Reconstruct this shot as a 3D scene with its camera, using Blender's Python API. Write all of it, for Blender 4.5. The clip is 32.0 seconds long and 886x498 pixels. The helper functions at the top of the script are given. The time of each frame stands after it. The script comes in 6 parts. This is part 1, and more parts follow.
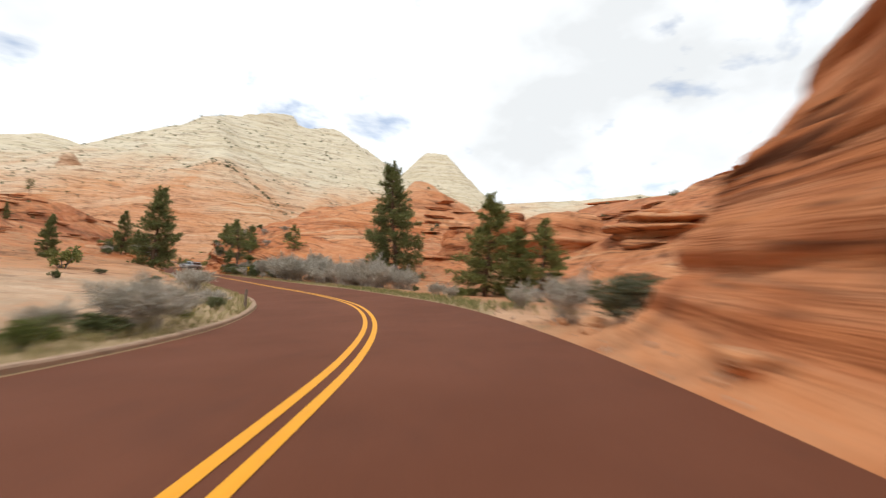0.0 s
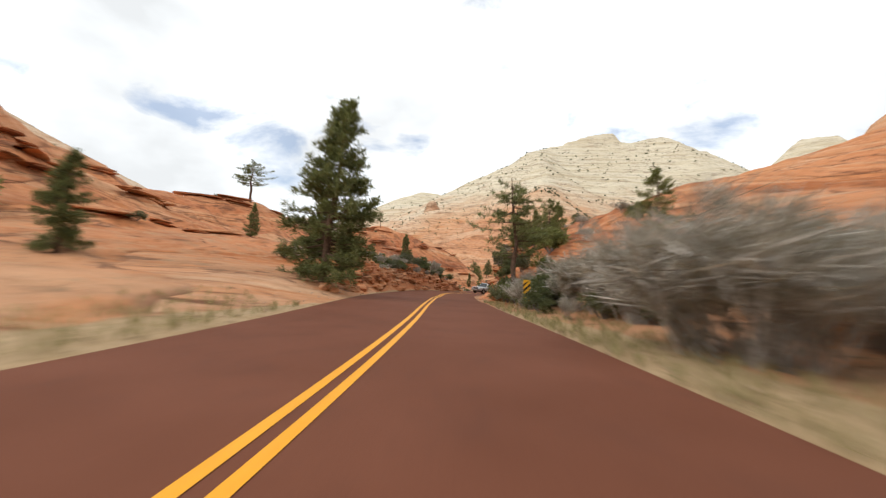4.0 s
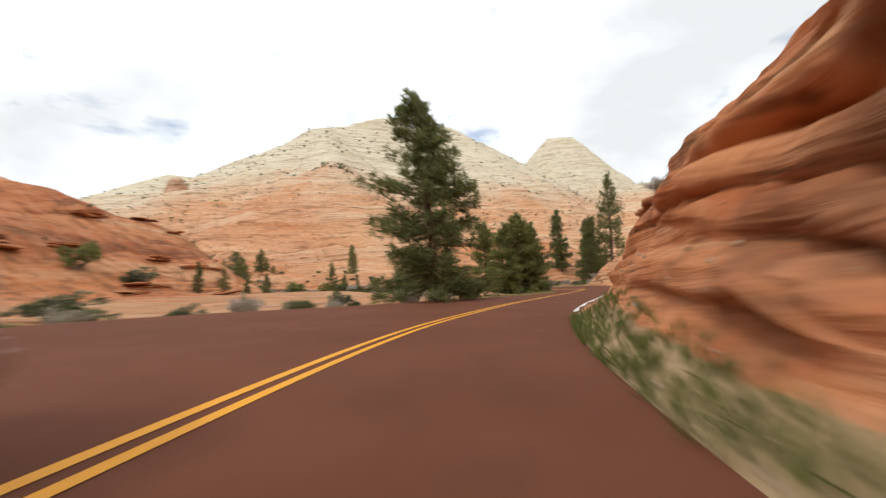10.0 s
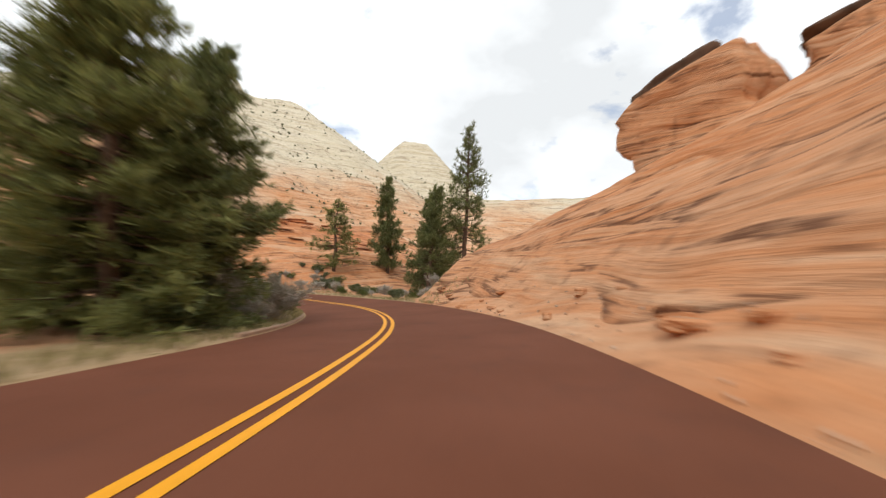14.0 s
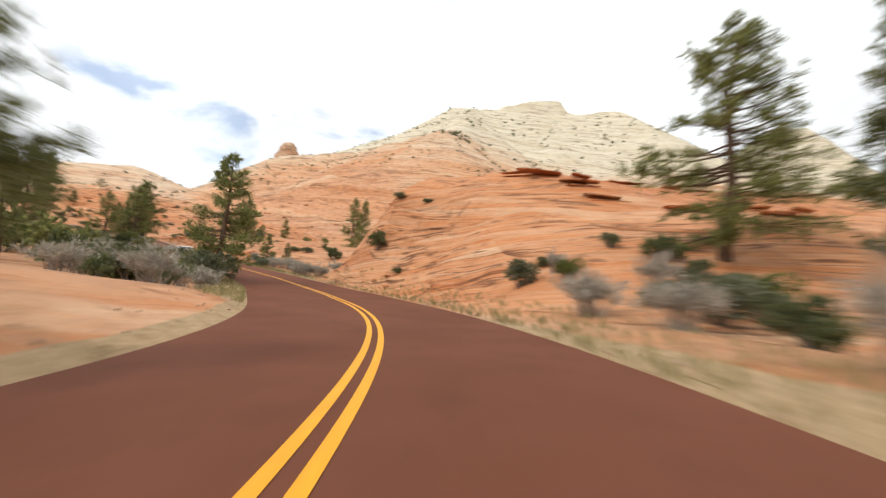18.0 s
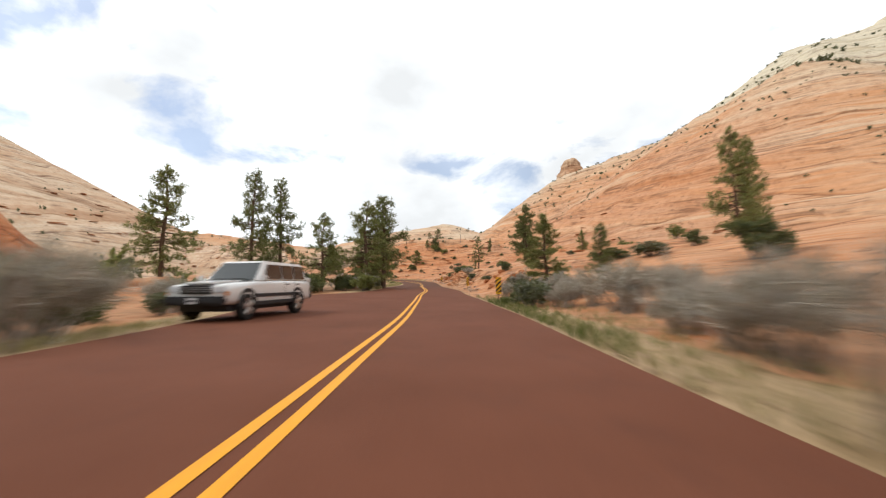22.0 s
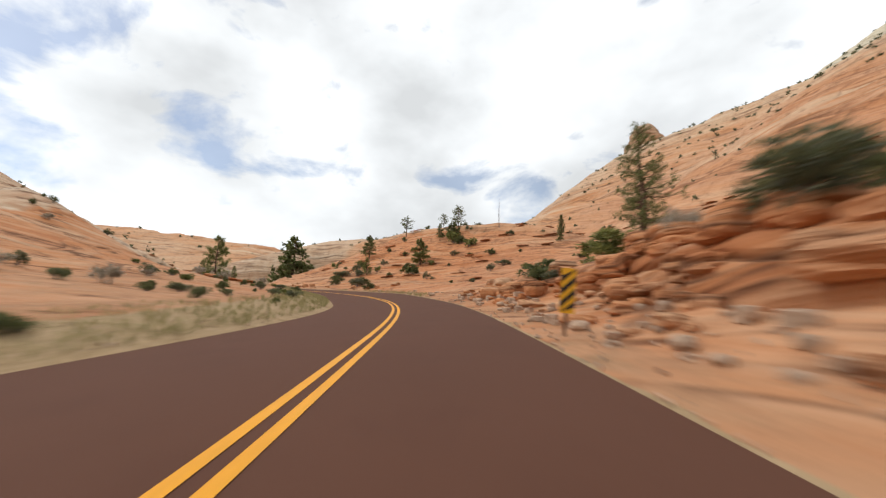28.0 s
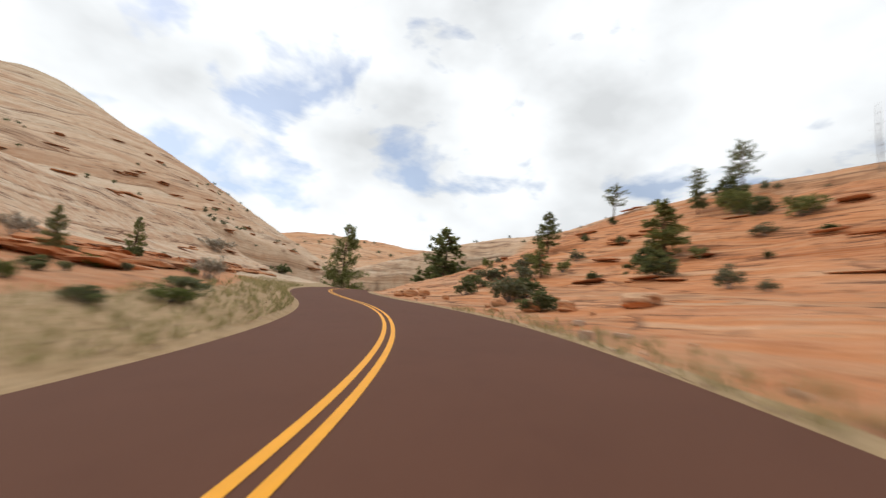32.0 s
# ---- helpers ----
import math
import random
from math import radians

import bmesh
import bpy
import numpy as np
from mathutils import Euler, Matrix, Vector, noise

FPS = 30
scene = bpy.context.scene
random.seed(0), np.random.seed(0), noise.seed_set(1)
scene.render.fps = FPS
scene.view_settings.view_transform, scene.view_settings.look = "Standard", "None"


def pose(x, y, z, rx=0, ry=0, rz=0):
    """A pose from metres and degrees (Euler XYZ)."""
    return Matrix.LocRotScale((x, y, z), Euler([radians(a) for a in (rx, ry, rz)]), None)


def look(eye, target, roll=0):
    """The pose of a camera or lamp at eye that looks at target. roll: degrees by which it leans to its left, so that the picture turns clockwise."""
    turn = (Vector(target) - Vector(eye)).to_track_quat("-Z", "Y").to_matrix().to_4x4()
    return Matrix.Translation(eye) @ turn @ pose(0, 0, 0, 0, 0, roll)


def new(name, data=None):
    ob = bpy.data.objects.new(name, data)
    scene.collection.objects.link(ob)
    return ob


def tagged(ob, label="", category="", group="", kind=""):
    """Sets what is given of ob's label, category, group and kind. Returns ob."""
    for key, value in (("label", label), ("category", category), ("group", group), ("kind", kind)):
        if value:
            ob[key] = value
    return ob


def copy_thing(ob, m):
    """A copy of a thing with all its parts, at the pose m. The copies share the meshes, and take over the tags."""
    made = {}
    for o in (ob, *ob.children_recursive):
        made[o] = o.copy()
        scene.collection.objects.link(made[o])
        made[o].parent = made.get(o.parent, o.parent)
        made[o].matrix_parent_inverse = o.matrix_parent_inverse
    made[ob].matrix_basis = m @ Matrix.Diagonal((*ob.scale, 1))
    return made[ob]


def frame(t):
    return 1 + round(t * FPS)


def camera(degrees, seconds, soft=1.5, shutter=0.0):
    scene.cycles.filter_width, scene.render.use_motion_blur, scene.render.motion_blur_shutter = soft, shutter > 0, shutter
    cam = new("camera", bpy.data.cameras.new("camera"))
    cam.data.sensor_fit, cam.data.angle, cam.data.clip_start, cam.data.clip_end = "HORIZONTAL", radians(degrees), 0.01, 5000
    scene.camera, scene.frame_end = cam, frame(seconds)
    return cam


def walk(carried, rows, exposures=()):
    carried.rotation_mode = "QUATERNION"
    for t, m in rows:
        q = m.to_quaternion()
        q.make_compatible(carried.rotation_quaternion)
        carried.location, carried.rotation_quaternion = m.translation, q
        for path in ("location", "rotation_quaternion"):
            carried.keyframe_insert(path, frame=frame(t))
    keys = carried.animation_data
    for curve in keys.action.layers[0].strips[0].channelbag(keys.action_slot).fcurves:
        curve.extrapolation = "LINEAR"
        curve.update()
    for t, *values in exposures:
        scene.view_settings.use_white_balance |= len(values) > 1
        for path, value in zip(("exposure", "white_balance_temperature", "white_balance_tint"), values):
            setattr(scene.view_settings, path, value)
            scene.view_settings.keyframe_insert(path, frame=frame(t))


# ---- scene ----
cam = camera(93.33, 32.0, soft=1.3, shutter=0.9)

# seconds, place, yaw, pitch and lean of the camera on its drive
PATH = [
    (0.0, 0.00, -0.00, -0.00, 0.00, 1.91, 2.53),
    (0.5, -0.10, 5.89, -0.31, 5.77, 2.20, 3.25),
    (1.0, -0.86, 11.75, -0.63, 12.92, 2.06, 4.28),
    (1.5, -2.32, 17.51, -0.90, 19.63, 2.40, 4.04),
    (2.0, -4.40, 23.14, -1.21, 26.25, 2.31, 3.79),
    (2.5, -7.02, 28.49, -1.45, 32.27, 2.81, 3.57),
    (3.0, -10.19, 33.58, -1.61, 37.54, 3.96, 3.44),
    (3.5, -13.79, 38.38, -1.78, 41.26, 3.90, 2.83),
    (4.0, -17.62, 43.11, -1.87, 42.65, 4.08, 1.95),
    (4.5, -21.60, 47.82, -1.95, 43.46, 4.20, 0.93),
    (5.0, -25.70, 52.50, -2.03, 44.41, 4.20, -0.13),
    (5.5, -29.90, 57.14, -2.11, 45.23, 4.28, -1.11),
    (6.0, -34.07, 61.86, -2.17, 44.57, 4.87, -1.90),
    (6.5, -38.18, 66.60, -2.32, 43.57, 4.76, -2.41),
    (7.0, -42.04, 71.42, -2.47, 42.14, 4.96, -3.10),
    (7.5, -45.74, 76.12, -2.57, 39.08, 4.73, -3.11),
    (8.0, -49.12, 80.88, -2.63, 33.51, 4.30, -3.18),
    (8.5, -51.88, 85.99, -2.76, 28.82, 4.26, -3.09),
    (9.0, -54.08, 91.35, -2.94, 23.40, 4.00, -3.02),
    (9.5, -55.75, 96.90, -3.17, 19.04, 3.77, -3.00),
    (10.0, -56.97, 102.50, -3.41, 13.97, 3.41, -3.11),
    (10.5, -57.69, 108.10, -3.56, 8.70, 3.69, -3.06),
    (11.0, -57.91, 113.69, -3.80, 2.68, 3.74, -2.52),
    (11.5, -57.56, 119.22, -4.03, -2.57, 3.86, -2.16),
    (12.0, -56.84, 124.68, -4.19, -6.66, 3.90, -1.54),
    (12.5, -55.79, 129.98, -4.34, -8.63, 3.86, -0.69),
    (13.0, -54.76, 135.29, -4.49, -8.66, 4.18, -0.10),
    (13.5, -53.78, 140.61, -4.64, -7.80, 4.15, 1.26),
    (14.0, -52.79, 145.97, -4.77, -6.85, 3.81, 2.29),
    (14.5, -51.96, 151.39, -4.93, -3.95, 3.31, 3.09),
    (15.0, -51.52, 156.89, -5.14, 1.28, 2.83, 3.73),
    (15.5, -51.63, 162.43, -5.38, 7.74, 2.58, 4.16),
    (16.0, -52.35, 167.96, -5.61, 12.85, 2.79, 4.27),
    (16.5, -53.61, 173.47, -5.84, 18.11, 2.87, 5.21),
    (17.0, -55.36, 178.90, -6.08, 23.57, 2.89, 5.72),
    (17.5, -57.78, 184.11, -6.29, 29.49, 3.35, 5.73),
    (18.0, -60.73, 189.10, -6.41, 35.94, 4.16, 5.26),
    (18.5, -64.26, 193.75, -6.55, 42.70, 4.11, 5.16),
    (19.0, -68.30, 197.96, -6.68, 49.31, 4.83, 4.43),
    (19.5, -72.80, 201.67, -6.78, 55.58, 5.22, 3.64),
    (20.0, -77.69, 204.90, -6.85, 61.82, 5.61, 2.94),
    (20.5, -82.69, 207.88, -6.87, 66.90, 5.99, 2.25),
    (21.0, -88.03, 210.45, -6.91, 70.87, 6.27, 1.49),
    (21.5, -93.81, 212.55, -6.72, 73.57, 6.49, 0.53),
    (22.0, -99.85, 214.41, -6.53, 75.20, 6.74, -0.22),
    (22.5, -106.03, 216.17, -6.33, 76.34, 7.32, -0.25),
    (23.0, -112.25, 217.93, -6.10, 77.53, 7.48, 0.08),
    (23.5, -118.53, 219.51, -5.86, 78.38, 7.78, -0.04),
    (24.0, -124.86, 221.06, -5.56, 78.69, 8.16, -0.63),
    (24.5, -131.23, 222.49, -5.27, 78.77, 8.37, -0.51),
    (25.0, -137.50, 224.07, -5.04, 78.64, 8.25, -0.30),
    (25.5, -143.59, 225.65, -4.71, 78.45, 8.24, 0.14),
    (26.0, -149.71, 226.76, -4.39, 81.33, 8.22, 0.23),
    (26.5, -155.79, 227.66, -4.08, 82.35, 8.16, 0.20),
    (27.0, -161.78, 228.61, -3.78, 80.06, 8.11, 0.20),
    (27.5, -167.61, 229.84, -3.49, 76.49, 8.20, 0.36),
    (28.0, -173.31, 231.16, -3.18, 77.07, 8.59, 0.75),
    (28.5, -178.96, 232.34, -2.85, 78.23, 8.74, 1.48),
    (29.0, -184.59, 233.35, -2.51, 79.82, 8.73, 2.41),
    (29.5, -190.24, 234.12, -2.17, 81.85, 8.69, 3.31),
    (30.0, -195.94, 234.61, -1.83, 84.78, 8.73, 3.99),
    (30.5, -201.73, 234.78, -1.51, 88.06, 8.62, 4.48),
    (31.0, -207.60, 234.66, -1.16, 92.17, 8.95, 4.73),
    (31.5, -213.55, 234.40, -0.80, 96.39, 9.01, 5.03),
    (32.0, -219.55, 234.09, -0.39, 101.95, 9.17, 5.35),
]


def eye_pose(row):
    t, x, y, z, yaw, pitch, lean = row
    a, b = radians(yaw), radians(pitch)
    ahead = Vector((-math.sin(a) * math.cos(b), math.cos(a) * math.cos(b), math.sin(b)))
    return look((x, y, z), Vector((x, y, z)) + ahead, lean)


walk(cam, [(row[0], eye_pose(row)) for row in PATH], ((0, 0.0), (9, -0.03), (13, -0.02), (16, -0.06), (17.5, 0.06), (18.6, 0.26), (20.5, 0.28), (21.5, 0.13), (22.5, -0.1), (25, -0.25), (28, -0.26), (32, -0.27)))

# ---- sky and sun ----
def build_world():
    w = bpy.data.worlds.new("sky")
    scene.world = w
    w.use_nodes = True
    nt = w.node_tree
    nt.nodes.clear()
    out = nt.nodes.new("ShaderNodeOutputWorld")
    sky = nt.nodes.new("ShaderNodeTexSky")
    sky.sky_type = 'NISHITA'
    sky.sun_disc = False
    sky.ozone_density = 4.0
    sky.sun_elevation = radians(48)
    sky.sun_rotation = radians(200)
    blue = nt.nodes.new("ShaderNodeBackground")
    blue.inputs["Strength"].default_value = 0.15
    nt.links.new(sky.outputs[0], blue.inputs["Color"])
    co = nt.nodes.new("ShaderNodeTexCoord")
    mp = nt.nodes.new("ShaderNodeMapping")
    mp.inputs["Scale"].default_value = (1.5, 1.5, 2.6)
    mp.inputs["Rotation"].default_value = (0, 0, radians(-25))
    nt.links.new(co.outputs["Generated"], mp.inputs["Vector"])
    n1 = nt.nodes.new("ShaderNodeTexNoise")
    n1.inputs["Scale"].default_value = 3.1
    n1.inputs["Detail"].default_value = 7
    n1.inputs["Roughness"].default_value = 0.54
    n1.inputs["Distortion"].default_value = 0.25
    nt.links.new(mp.outputs[0], n1.inputs["Vector"])
    gap = nt.nodes.new("ShaderNodeMapRange")
    gap.inputs["From Min"].default_value = 0.60
    gap.inputs["From Max"].default_value = 0.71
    gap.inputs["To Min"].default_value = 1.0
    gap.inputs["To Max"].default_value = 0.35
    part_of = nt.nodes.new("ShaderNodeVectorMath")
    part_of.operation = 'DOT_PRODUCT'
    part_of.inputs[1].default_value = (-0.80, -0.50, 0.32)
    nt.links.new(co.outputs["Generated"], part_of.inputs[0])
    more = nt.nodes.new("ShaderNodeMapRange")
    more.inputs["From Min"].default_value = 0.1
    more.inputs["From Max"].default_value = 1.0
    more.inputs["To Min"].default_value = -0.01
    more.inputs["To Max"].default_value = 0.075
    nt.links.new(part_of.outputs["Value"], more.inputs["Value"])
    torn = nt.nodes.new("ShaderNodeMath")
    nt.links.new(n1.outputs["Fac"], torn.inputs[0])
    nt.links.new(more.outputs[0], torn.inputs[1])
    nt.links.new(torn.outputs[0], gap.inputs["Value"])
    n2 = nt.nodes.new("ShaderNodeTexNoise")
    n2.inputs["Scale"].default_value = 1.7
    n2.inputs["Detail"].default_value = 5
    nt.links.new(mp.outputs[0], n2.inputs["Vector"])
    shade = nt.nodes.new("ShaderNodeMapRange")
    shade.inputs["From Min"].default_value = 0.35
    shade.inputs["From Max"].default_value = 0.65
    shade.inputs["To Min"].default_value = 0.92
    shade.inputs["To Max"].default_value = 1.45
    nt.links.new(n2.outputs["Fac"], shade.inputs["Value"])
    cloud = nt.nodes.new("ShaderNodeBackground")
    cloud.inputs["Color"].default_value = (0.95, 0.98, 1.0, 1)
    nt.links.new(shade.outputs[0], cloud.inputs["Strength"])
    mix = nt.nodes.new("ShaderNodeMixShader")
    nt.links.new(gap.outputs[0], mix.inputs[0])
    nt.links.new(blue.outputs[0], mix.inputs[1])
    nt.links.new(cloud.outputs[0], mix.inputs[2])
    nt.links.new(mix.outputs[0], out.inputs["Surface"])
    sun = bpy.data.lights.new("sun", 'SUN')
    sun.energy = 1.3
    sun.angle = radians(12)
    sun.color = (1.0, 0.95, 0.87)
    ob = new("sun", sun)
    e, r = radians(48), radians(200)
    to_sun = Vector((math.sin(r) * math.cos(e), math.cos(r) * math.cos(e), math.sin(e)))
    ob.matrix_world = look(to_sun * 100, (0, 0, 0))


build_world()
scene.view_settings.exposure = 0.0

# ---- materials ----
class Nodes:
    """A short way to write one node material."""

    def __init__(self, name, rough=0.85, spec=0.3):
        self.m = bpy.data.materials.new(name)
        self.m.use_nodes = True
        self.t = self.m.node_tree
        self.b = self.t.nodes["Principled BSDF"]
        self.b.inputs["Roughness"].default_value = rough
        self.b.inputs["Specular IOR Level"].default_value = spec
        self.place = self.t.nodes.new("ShaderNodeNewGeometry").outputs["Position"]

    def put(self, kind, **inputs):
        n = self.t.nodes.new(kind)
        for k, v in inputs.items():
            s = n.inputs[k.replace("_", " ")]
            if hasattr(v, "is_linked"):
                self.t.links.new(v, s)
            else:
                s.default_value = v
        return n

    def stretch(self, sx, sy, sz, turn=(0, 0, 0), source=None):
        n = self.put("ShaderNodeMapping", Vector=source or self.place, Scale=(sx, sy, sz))
        n.inputs["Rotation"].default_value = turn
        return n.outputs[0]

    def noise(self, vec, scale, detail=6.0, rough=0.55, bend=0.0):
        return self.put("ShaderNodeTexNoise", Vector=vec, Scale=scale, Detail=detail, Roughness=rough, Distortion=bend).outputs["Fac"]

    def ramp(self, fac, *stops):
        n = self.put("ShaderNodeValToRGB", Fac=fac)
        e = n.color_ramp.elements
        while len(e) < len(stops):
            e.new(0.5)
        for el, (p, c) in zip(e, stops):
            el.position = p
            el.color = (*c, 1) if not isinstance(c, float) else (c, c, c, 1)
        return n.outputs["Color"]

    def mix(self, fac, a, b, kind='MIX'):
        n = self.t.nodes.new("ShaderNodeMix")
        n.data_type = 'RGBA'
        n.blend_type = kind
        for s, v in ((n.inputs[0], fac), (n.inputs[6], a), (n.inputs[7], b)):
            if hasattr(v, "is_linked"):
                self.t.links.new(v, s)
            else:
                s.default_value = v if isinstance(v, float) else (*v, 1)
        return n.outputs[2]

    def math(self, op, a, b=0.0, c=0.0):
        n = self.t.nodes.new("ShaderNodeMath")
        n.operation = op
        for s, v in zip(n.inputs, (a, b, c)):
            if hasattr(v, "is_linked"):
                self.t.links.new(v, s)
            else:
                s.default_value = v
        return n.outputs[0]

    def done(self, color, height=None, bump=0.5, dist=0.1):
        if hasattr(color, "is_linked"):
            self.t.links.new(color, self.b.inputs["Base Color"])
        else:
            self.b.inputs["Base Color"].default_value = (*color, 1)
        if height is not None:
            n = self.put("ShaderNodeBump", Strength=bump, Distance=dist, Height=height)
            self.t.links.new(n.outputs[0], self.b.inputs["Normal"])
        return self.m


def sandstone(name, low, mid, pale, pale_from, pale_to, thick, sandy=False, seam_shade=0.75):
    """Cross-bedded rock: sets of beds, each set with a dip of its own, rust and cream bands, dark seams with ledge
    shade painted in, paler above a height; thick: metres of a bed.
    """
    k = Nodes(name, 0.92, 0.12)
    big = k.noise(k.place, 0.022, 3, 0.55)
    warp = k.noise(k.place, 0.10 / thick ** 0.5, 1.5, 0.5)
    sep = k.put("ShaderNodeSeparateXYZ", Vector=k.place)
    along = k.math('ADD', k.math('MULTIPLY', sep.outputs[0], 0.8), k.math('MULTIPLY', sep.outputs[1], -0.6))
    s = k.math('ADD', k.math('ADD', sep.outputs[2], k.math('MULTIPLY', along, 0.03)), k.math('ADD', k.math('MULTIPLY', big, 16.0), k.math('MULTIPLY', warp, 2.4 * thick)))
    s = k.math('DIVIDE', s, 3.0 * thick)
    bed_set = k.math('FLOOR', s)
    rest = k.math('FRACT', s)
    dice = k.t.nodes.new("ShaderNodeTexWhiteNoise")
    dice.noise_dimensions = '1D'
    k.t.links.new(bed_set, dice.inputs["W"])
    dip = k.math('MULTIPLY', k.math('SUBTRACT', dice.outputs["Value"], 0.5), 0.42)
    w = k.math('ADD', sep.outputs[2], k.math('ADD', k.math('MULTIPLY', dip, along), k.math('MULTIPLY', warp, 1.5 * thick)))
    flat = k.put("ShaderNodeCombineXYZ", X=k.math('MULTIPLY', sep.outputs[0], 0.022 / thick), Y=k.math('MULTIPLY', sep.outputs[1], 0.022 / thick), Z=k.math('MULTIPLY', w, 0.5 / thick)).outputs[0]
    broad = k.noise(flat, 1.1, 4, 0.62, 0.1)
    fine = k.noise(flat, 6.0, 4, 0.65, 0.1)
    seam = k.noise(flat, 2.2, 3, 0.6, 0.15)
    grain = k.noise(k.place, 9.0, 4, 0.6)
    blot = k.noise(k.place, 0.8 / thick ** 0.5, 5, 0.65)
    half = tuple(0.45 * a + 0.55 * b for a, b in zip(mid, pale))
    base = k.ramp(broad, (0.34, low), (0.42, mid), (0.49, half), (0.545, mid), (0.62, pale))
    base = k.mix(k.math('MULTIPLY', k.ramp(big, (0.42, 0.0), (0.60, 1.0)), 0.45), base, pale)
    base = k.mix(k.ramp(k.noise(flat, 3.4, 3, 0.55, 0.2), (0.40, 0.0), (0.50, 0.06), (0.56, 0.4), (0.62, 0.05)), base, tuple(0.5 * a + 0.5 * b for a, b in zip(low, mid)))
    base = k.mix(k.ramp(k.noise(flat, 2.7, 3, 0.55, 0.2), (0.50, 0.0), (0.56, 0.45), (0.63, 0.0)), base, pale)
    base = k.mix(k.math('MULTIPLY', dice.outputs["Value"], 0.4), base, mid)
    rust = k.t.nodes.new("ShaderNodeAttribute")
    rust.attribute_name = "rust"
    red = k.ramp(broad, (0.30, (0.20, 0.06, 0.028)), (0.45, (0.46, 0.125, 0.042)), (0.57, (0.56, 0.20, 0.075)), (0.70, (0.60, 0.32, 0.16)))
    wan = k.put("ShaderNodeMapRange", Value=rust.outputs["Fac"], From_Min=0.0, From_Max=-1.0).outputs[0]
    base = k.mix(k.math('MULTIPLY', wan, k.ramp(blot, (0.35, 0.55), (0.6, 1.0))), base, k.ramp(broad, (0.32, (0.46, 0.30, 0.19)), (0.46, (0.62, 0.45, 0.31)), (0.62, (0.68, 0.55, 0.41))))
    flush = k.put("ShaderNodeMapRange", Value=rust.outputs["Fac"], From_Min=0.0, From_Max=1.0).outputs[0]
    base = k.mix(k.math('MULTIPLY', flush, k.ramp(blot, (0.30, 1.0), (0.70, 0.5))), base, red)
    z = k.math('ADD', sep.outputs[2], k.math('MULTIPLY', k.math('SUBTRACT', blot, 0.5), (pale_to - pale_from) * 0.6))
    z = k.math('ADD', z, k.math('MULTIPLY', k.math('SUBTRACT', big, 0.5), (pale_to - pale_from) * 1.3))
    up = k.put("ShaderNodeMapRange", Value=z, From_Min=pale_from, From_Max=pale_to).outputs[0]
    white = k.ramp(broad, (0.3, (0.52, 0.42, 0.28)), (0.45, (0.67, 0.58, 0.42)), (0.62, (0.72, 0.64, 0.49)), (0.72, (0.54, 0.44, 0.31)))
    base = k.mix(up, base, white)
    base = k.mix(0.3, base, k.ramp(fine, (0.32, 0.55), (0.46, 0.92), (0.60, 1.0), (0.72, 0.86)), 'MULTIPLY')
    # dark partings between beds, with undercut shade painted in, show in places only
    torn = k.ramp(k.noise(k.stretch(1.0, 1.0, 2.2), 0.17 / thick, 4, 0.65), (0.465, 0.0), (0.555, 1.0))
    base = k.mix(k.math('MULTIPLY', torn, k.ramp(seam, (0.452, 0.0), (0.484, seam_shade), (0.500, seam_shade), (0.526, 0.0))), base, (0.12, 0.05, 0.028))
    base = k.mix(k.math('MULTIPLY', torn, k.ramp(rest, (0.0, seam_shade), (0.035, 0.7 * seam_shade), (0.08, 0.0))), base, (0.15, 0.065, 0.035))
    base = k.mix(0.4, base, k.ramp(blot, (0.30, 0.6), (0.58, 1.0)), 'MULTIPLY')
    base = k.mix(0.3, base, k.ramp(grain, (0.3, 0.5), (0.7, 1.0)), 'MULTIPLY')
    varnish = k.noise(k.stretch(0.5, 0.5, 0.12), 1.0, 5, 0.65)
    varnish = k.math('ADD', varnish, k.math('MULTIPLY', flush, 0.10))
    base = k.mix(k.ramp(varnish, (0.60, 0.0), (0.74, 0.62)), base, (0.13, 0.06, 0.034))
    if sandy:
        # sand, dry grass and soil lie here and there on what is nearly level
        nz = k.put("ShaderNodeSeparateXYZ", Vector=k.t.nodes.new("ShaderNodeNewGeometry").outputs["Normal"]).outputs[2]
        level = k.put("ShaderNodeMapRange", Value=k.math('ADD', nz, k.math('MULTIPLY', k.math('SUBTRACT', blot, 0.5), 0.16)), From_Min=0.965, From_Max=0.995).outputs[0]
        soil = k.ramp(k.noise(k.place, 0.7, 6, 0.65), (0.34, (0.24, 0.17, 0.10)), (0.48, (0.44, 0.225, 0.12)), (0.60, (0.52, 0.28, 0.15)), (0.72, (0.30, 0.225, 0.13)))
        soil = k.mix(k.math('MULTIPLY', wan, 0.9), soil, k.ramp(blot, (0.35, (0.40, 0.31, 0.21)), (0.6, (0.58, 0.47, 0.34))))
        here = k.ramp(k.noise(k.place, 0.35, 4, 0.6), (0.40, 0.25), (0.56, 0.9))
        base = k.mix(k.math('MULTIPLY', level, here), base, k.mix(0.5, soil, k.ramp(grain, (0.3, 0.4), (0.7, 1.0)), 'MULTIPLY'))
        verge = k.t.nodes.new("ShaderNodeAttribute")
        verge.attribute_name = "verge"
        turf = k.ramp(k.noise(k.place, 1.9, 6, 0.7), (0.32, (0.22, 0.15, 0.075)), (0.46, (0.42, 0.30, 0.165)), (0.58, (0.48, 0.34, 0.20)), (0.70, (0.29, 0.24, 0.12)))
        patch = k.put("ShaderNodeMapRange", Value=k.math('ADD', verge.outputs["Fac"], k.math('SUBTRACT', blot, 0.5)), From_Min=0.42, From_Max=0.58).outputs[0]
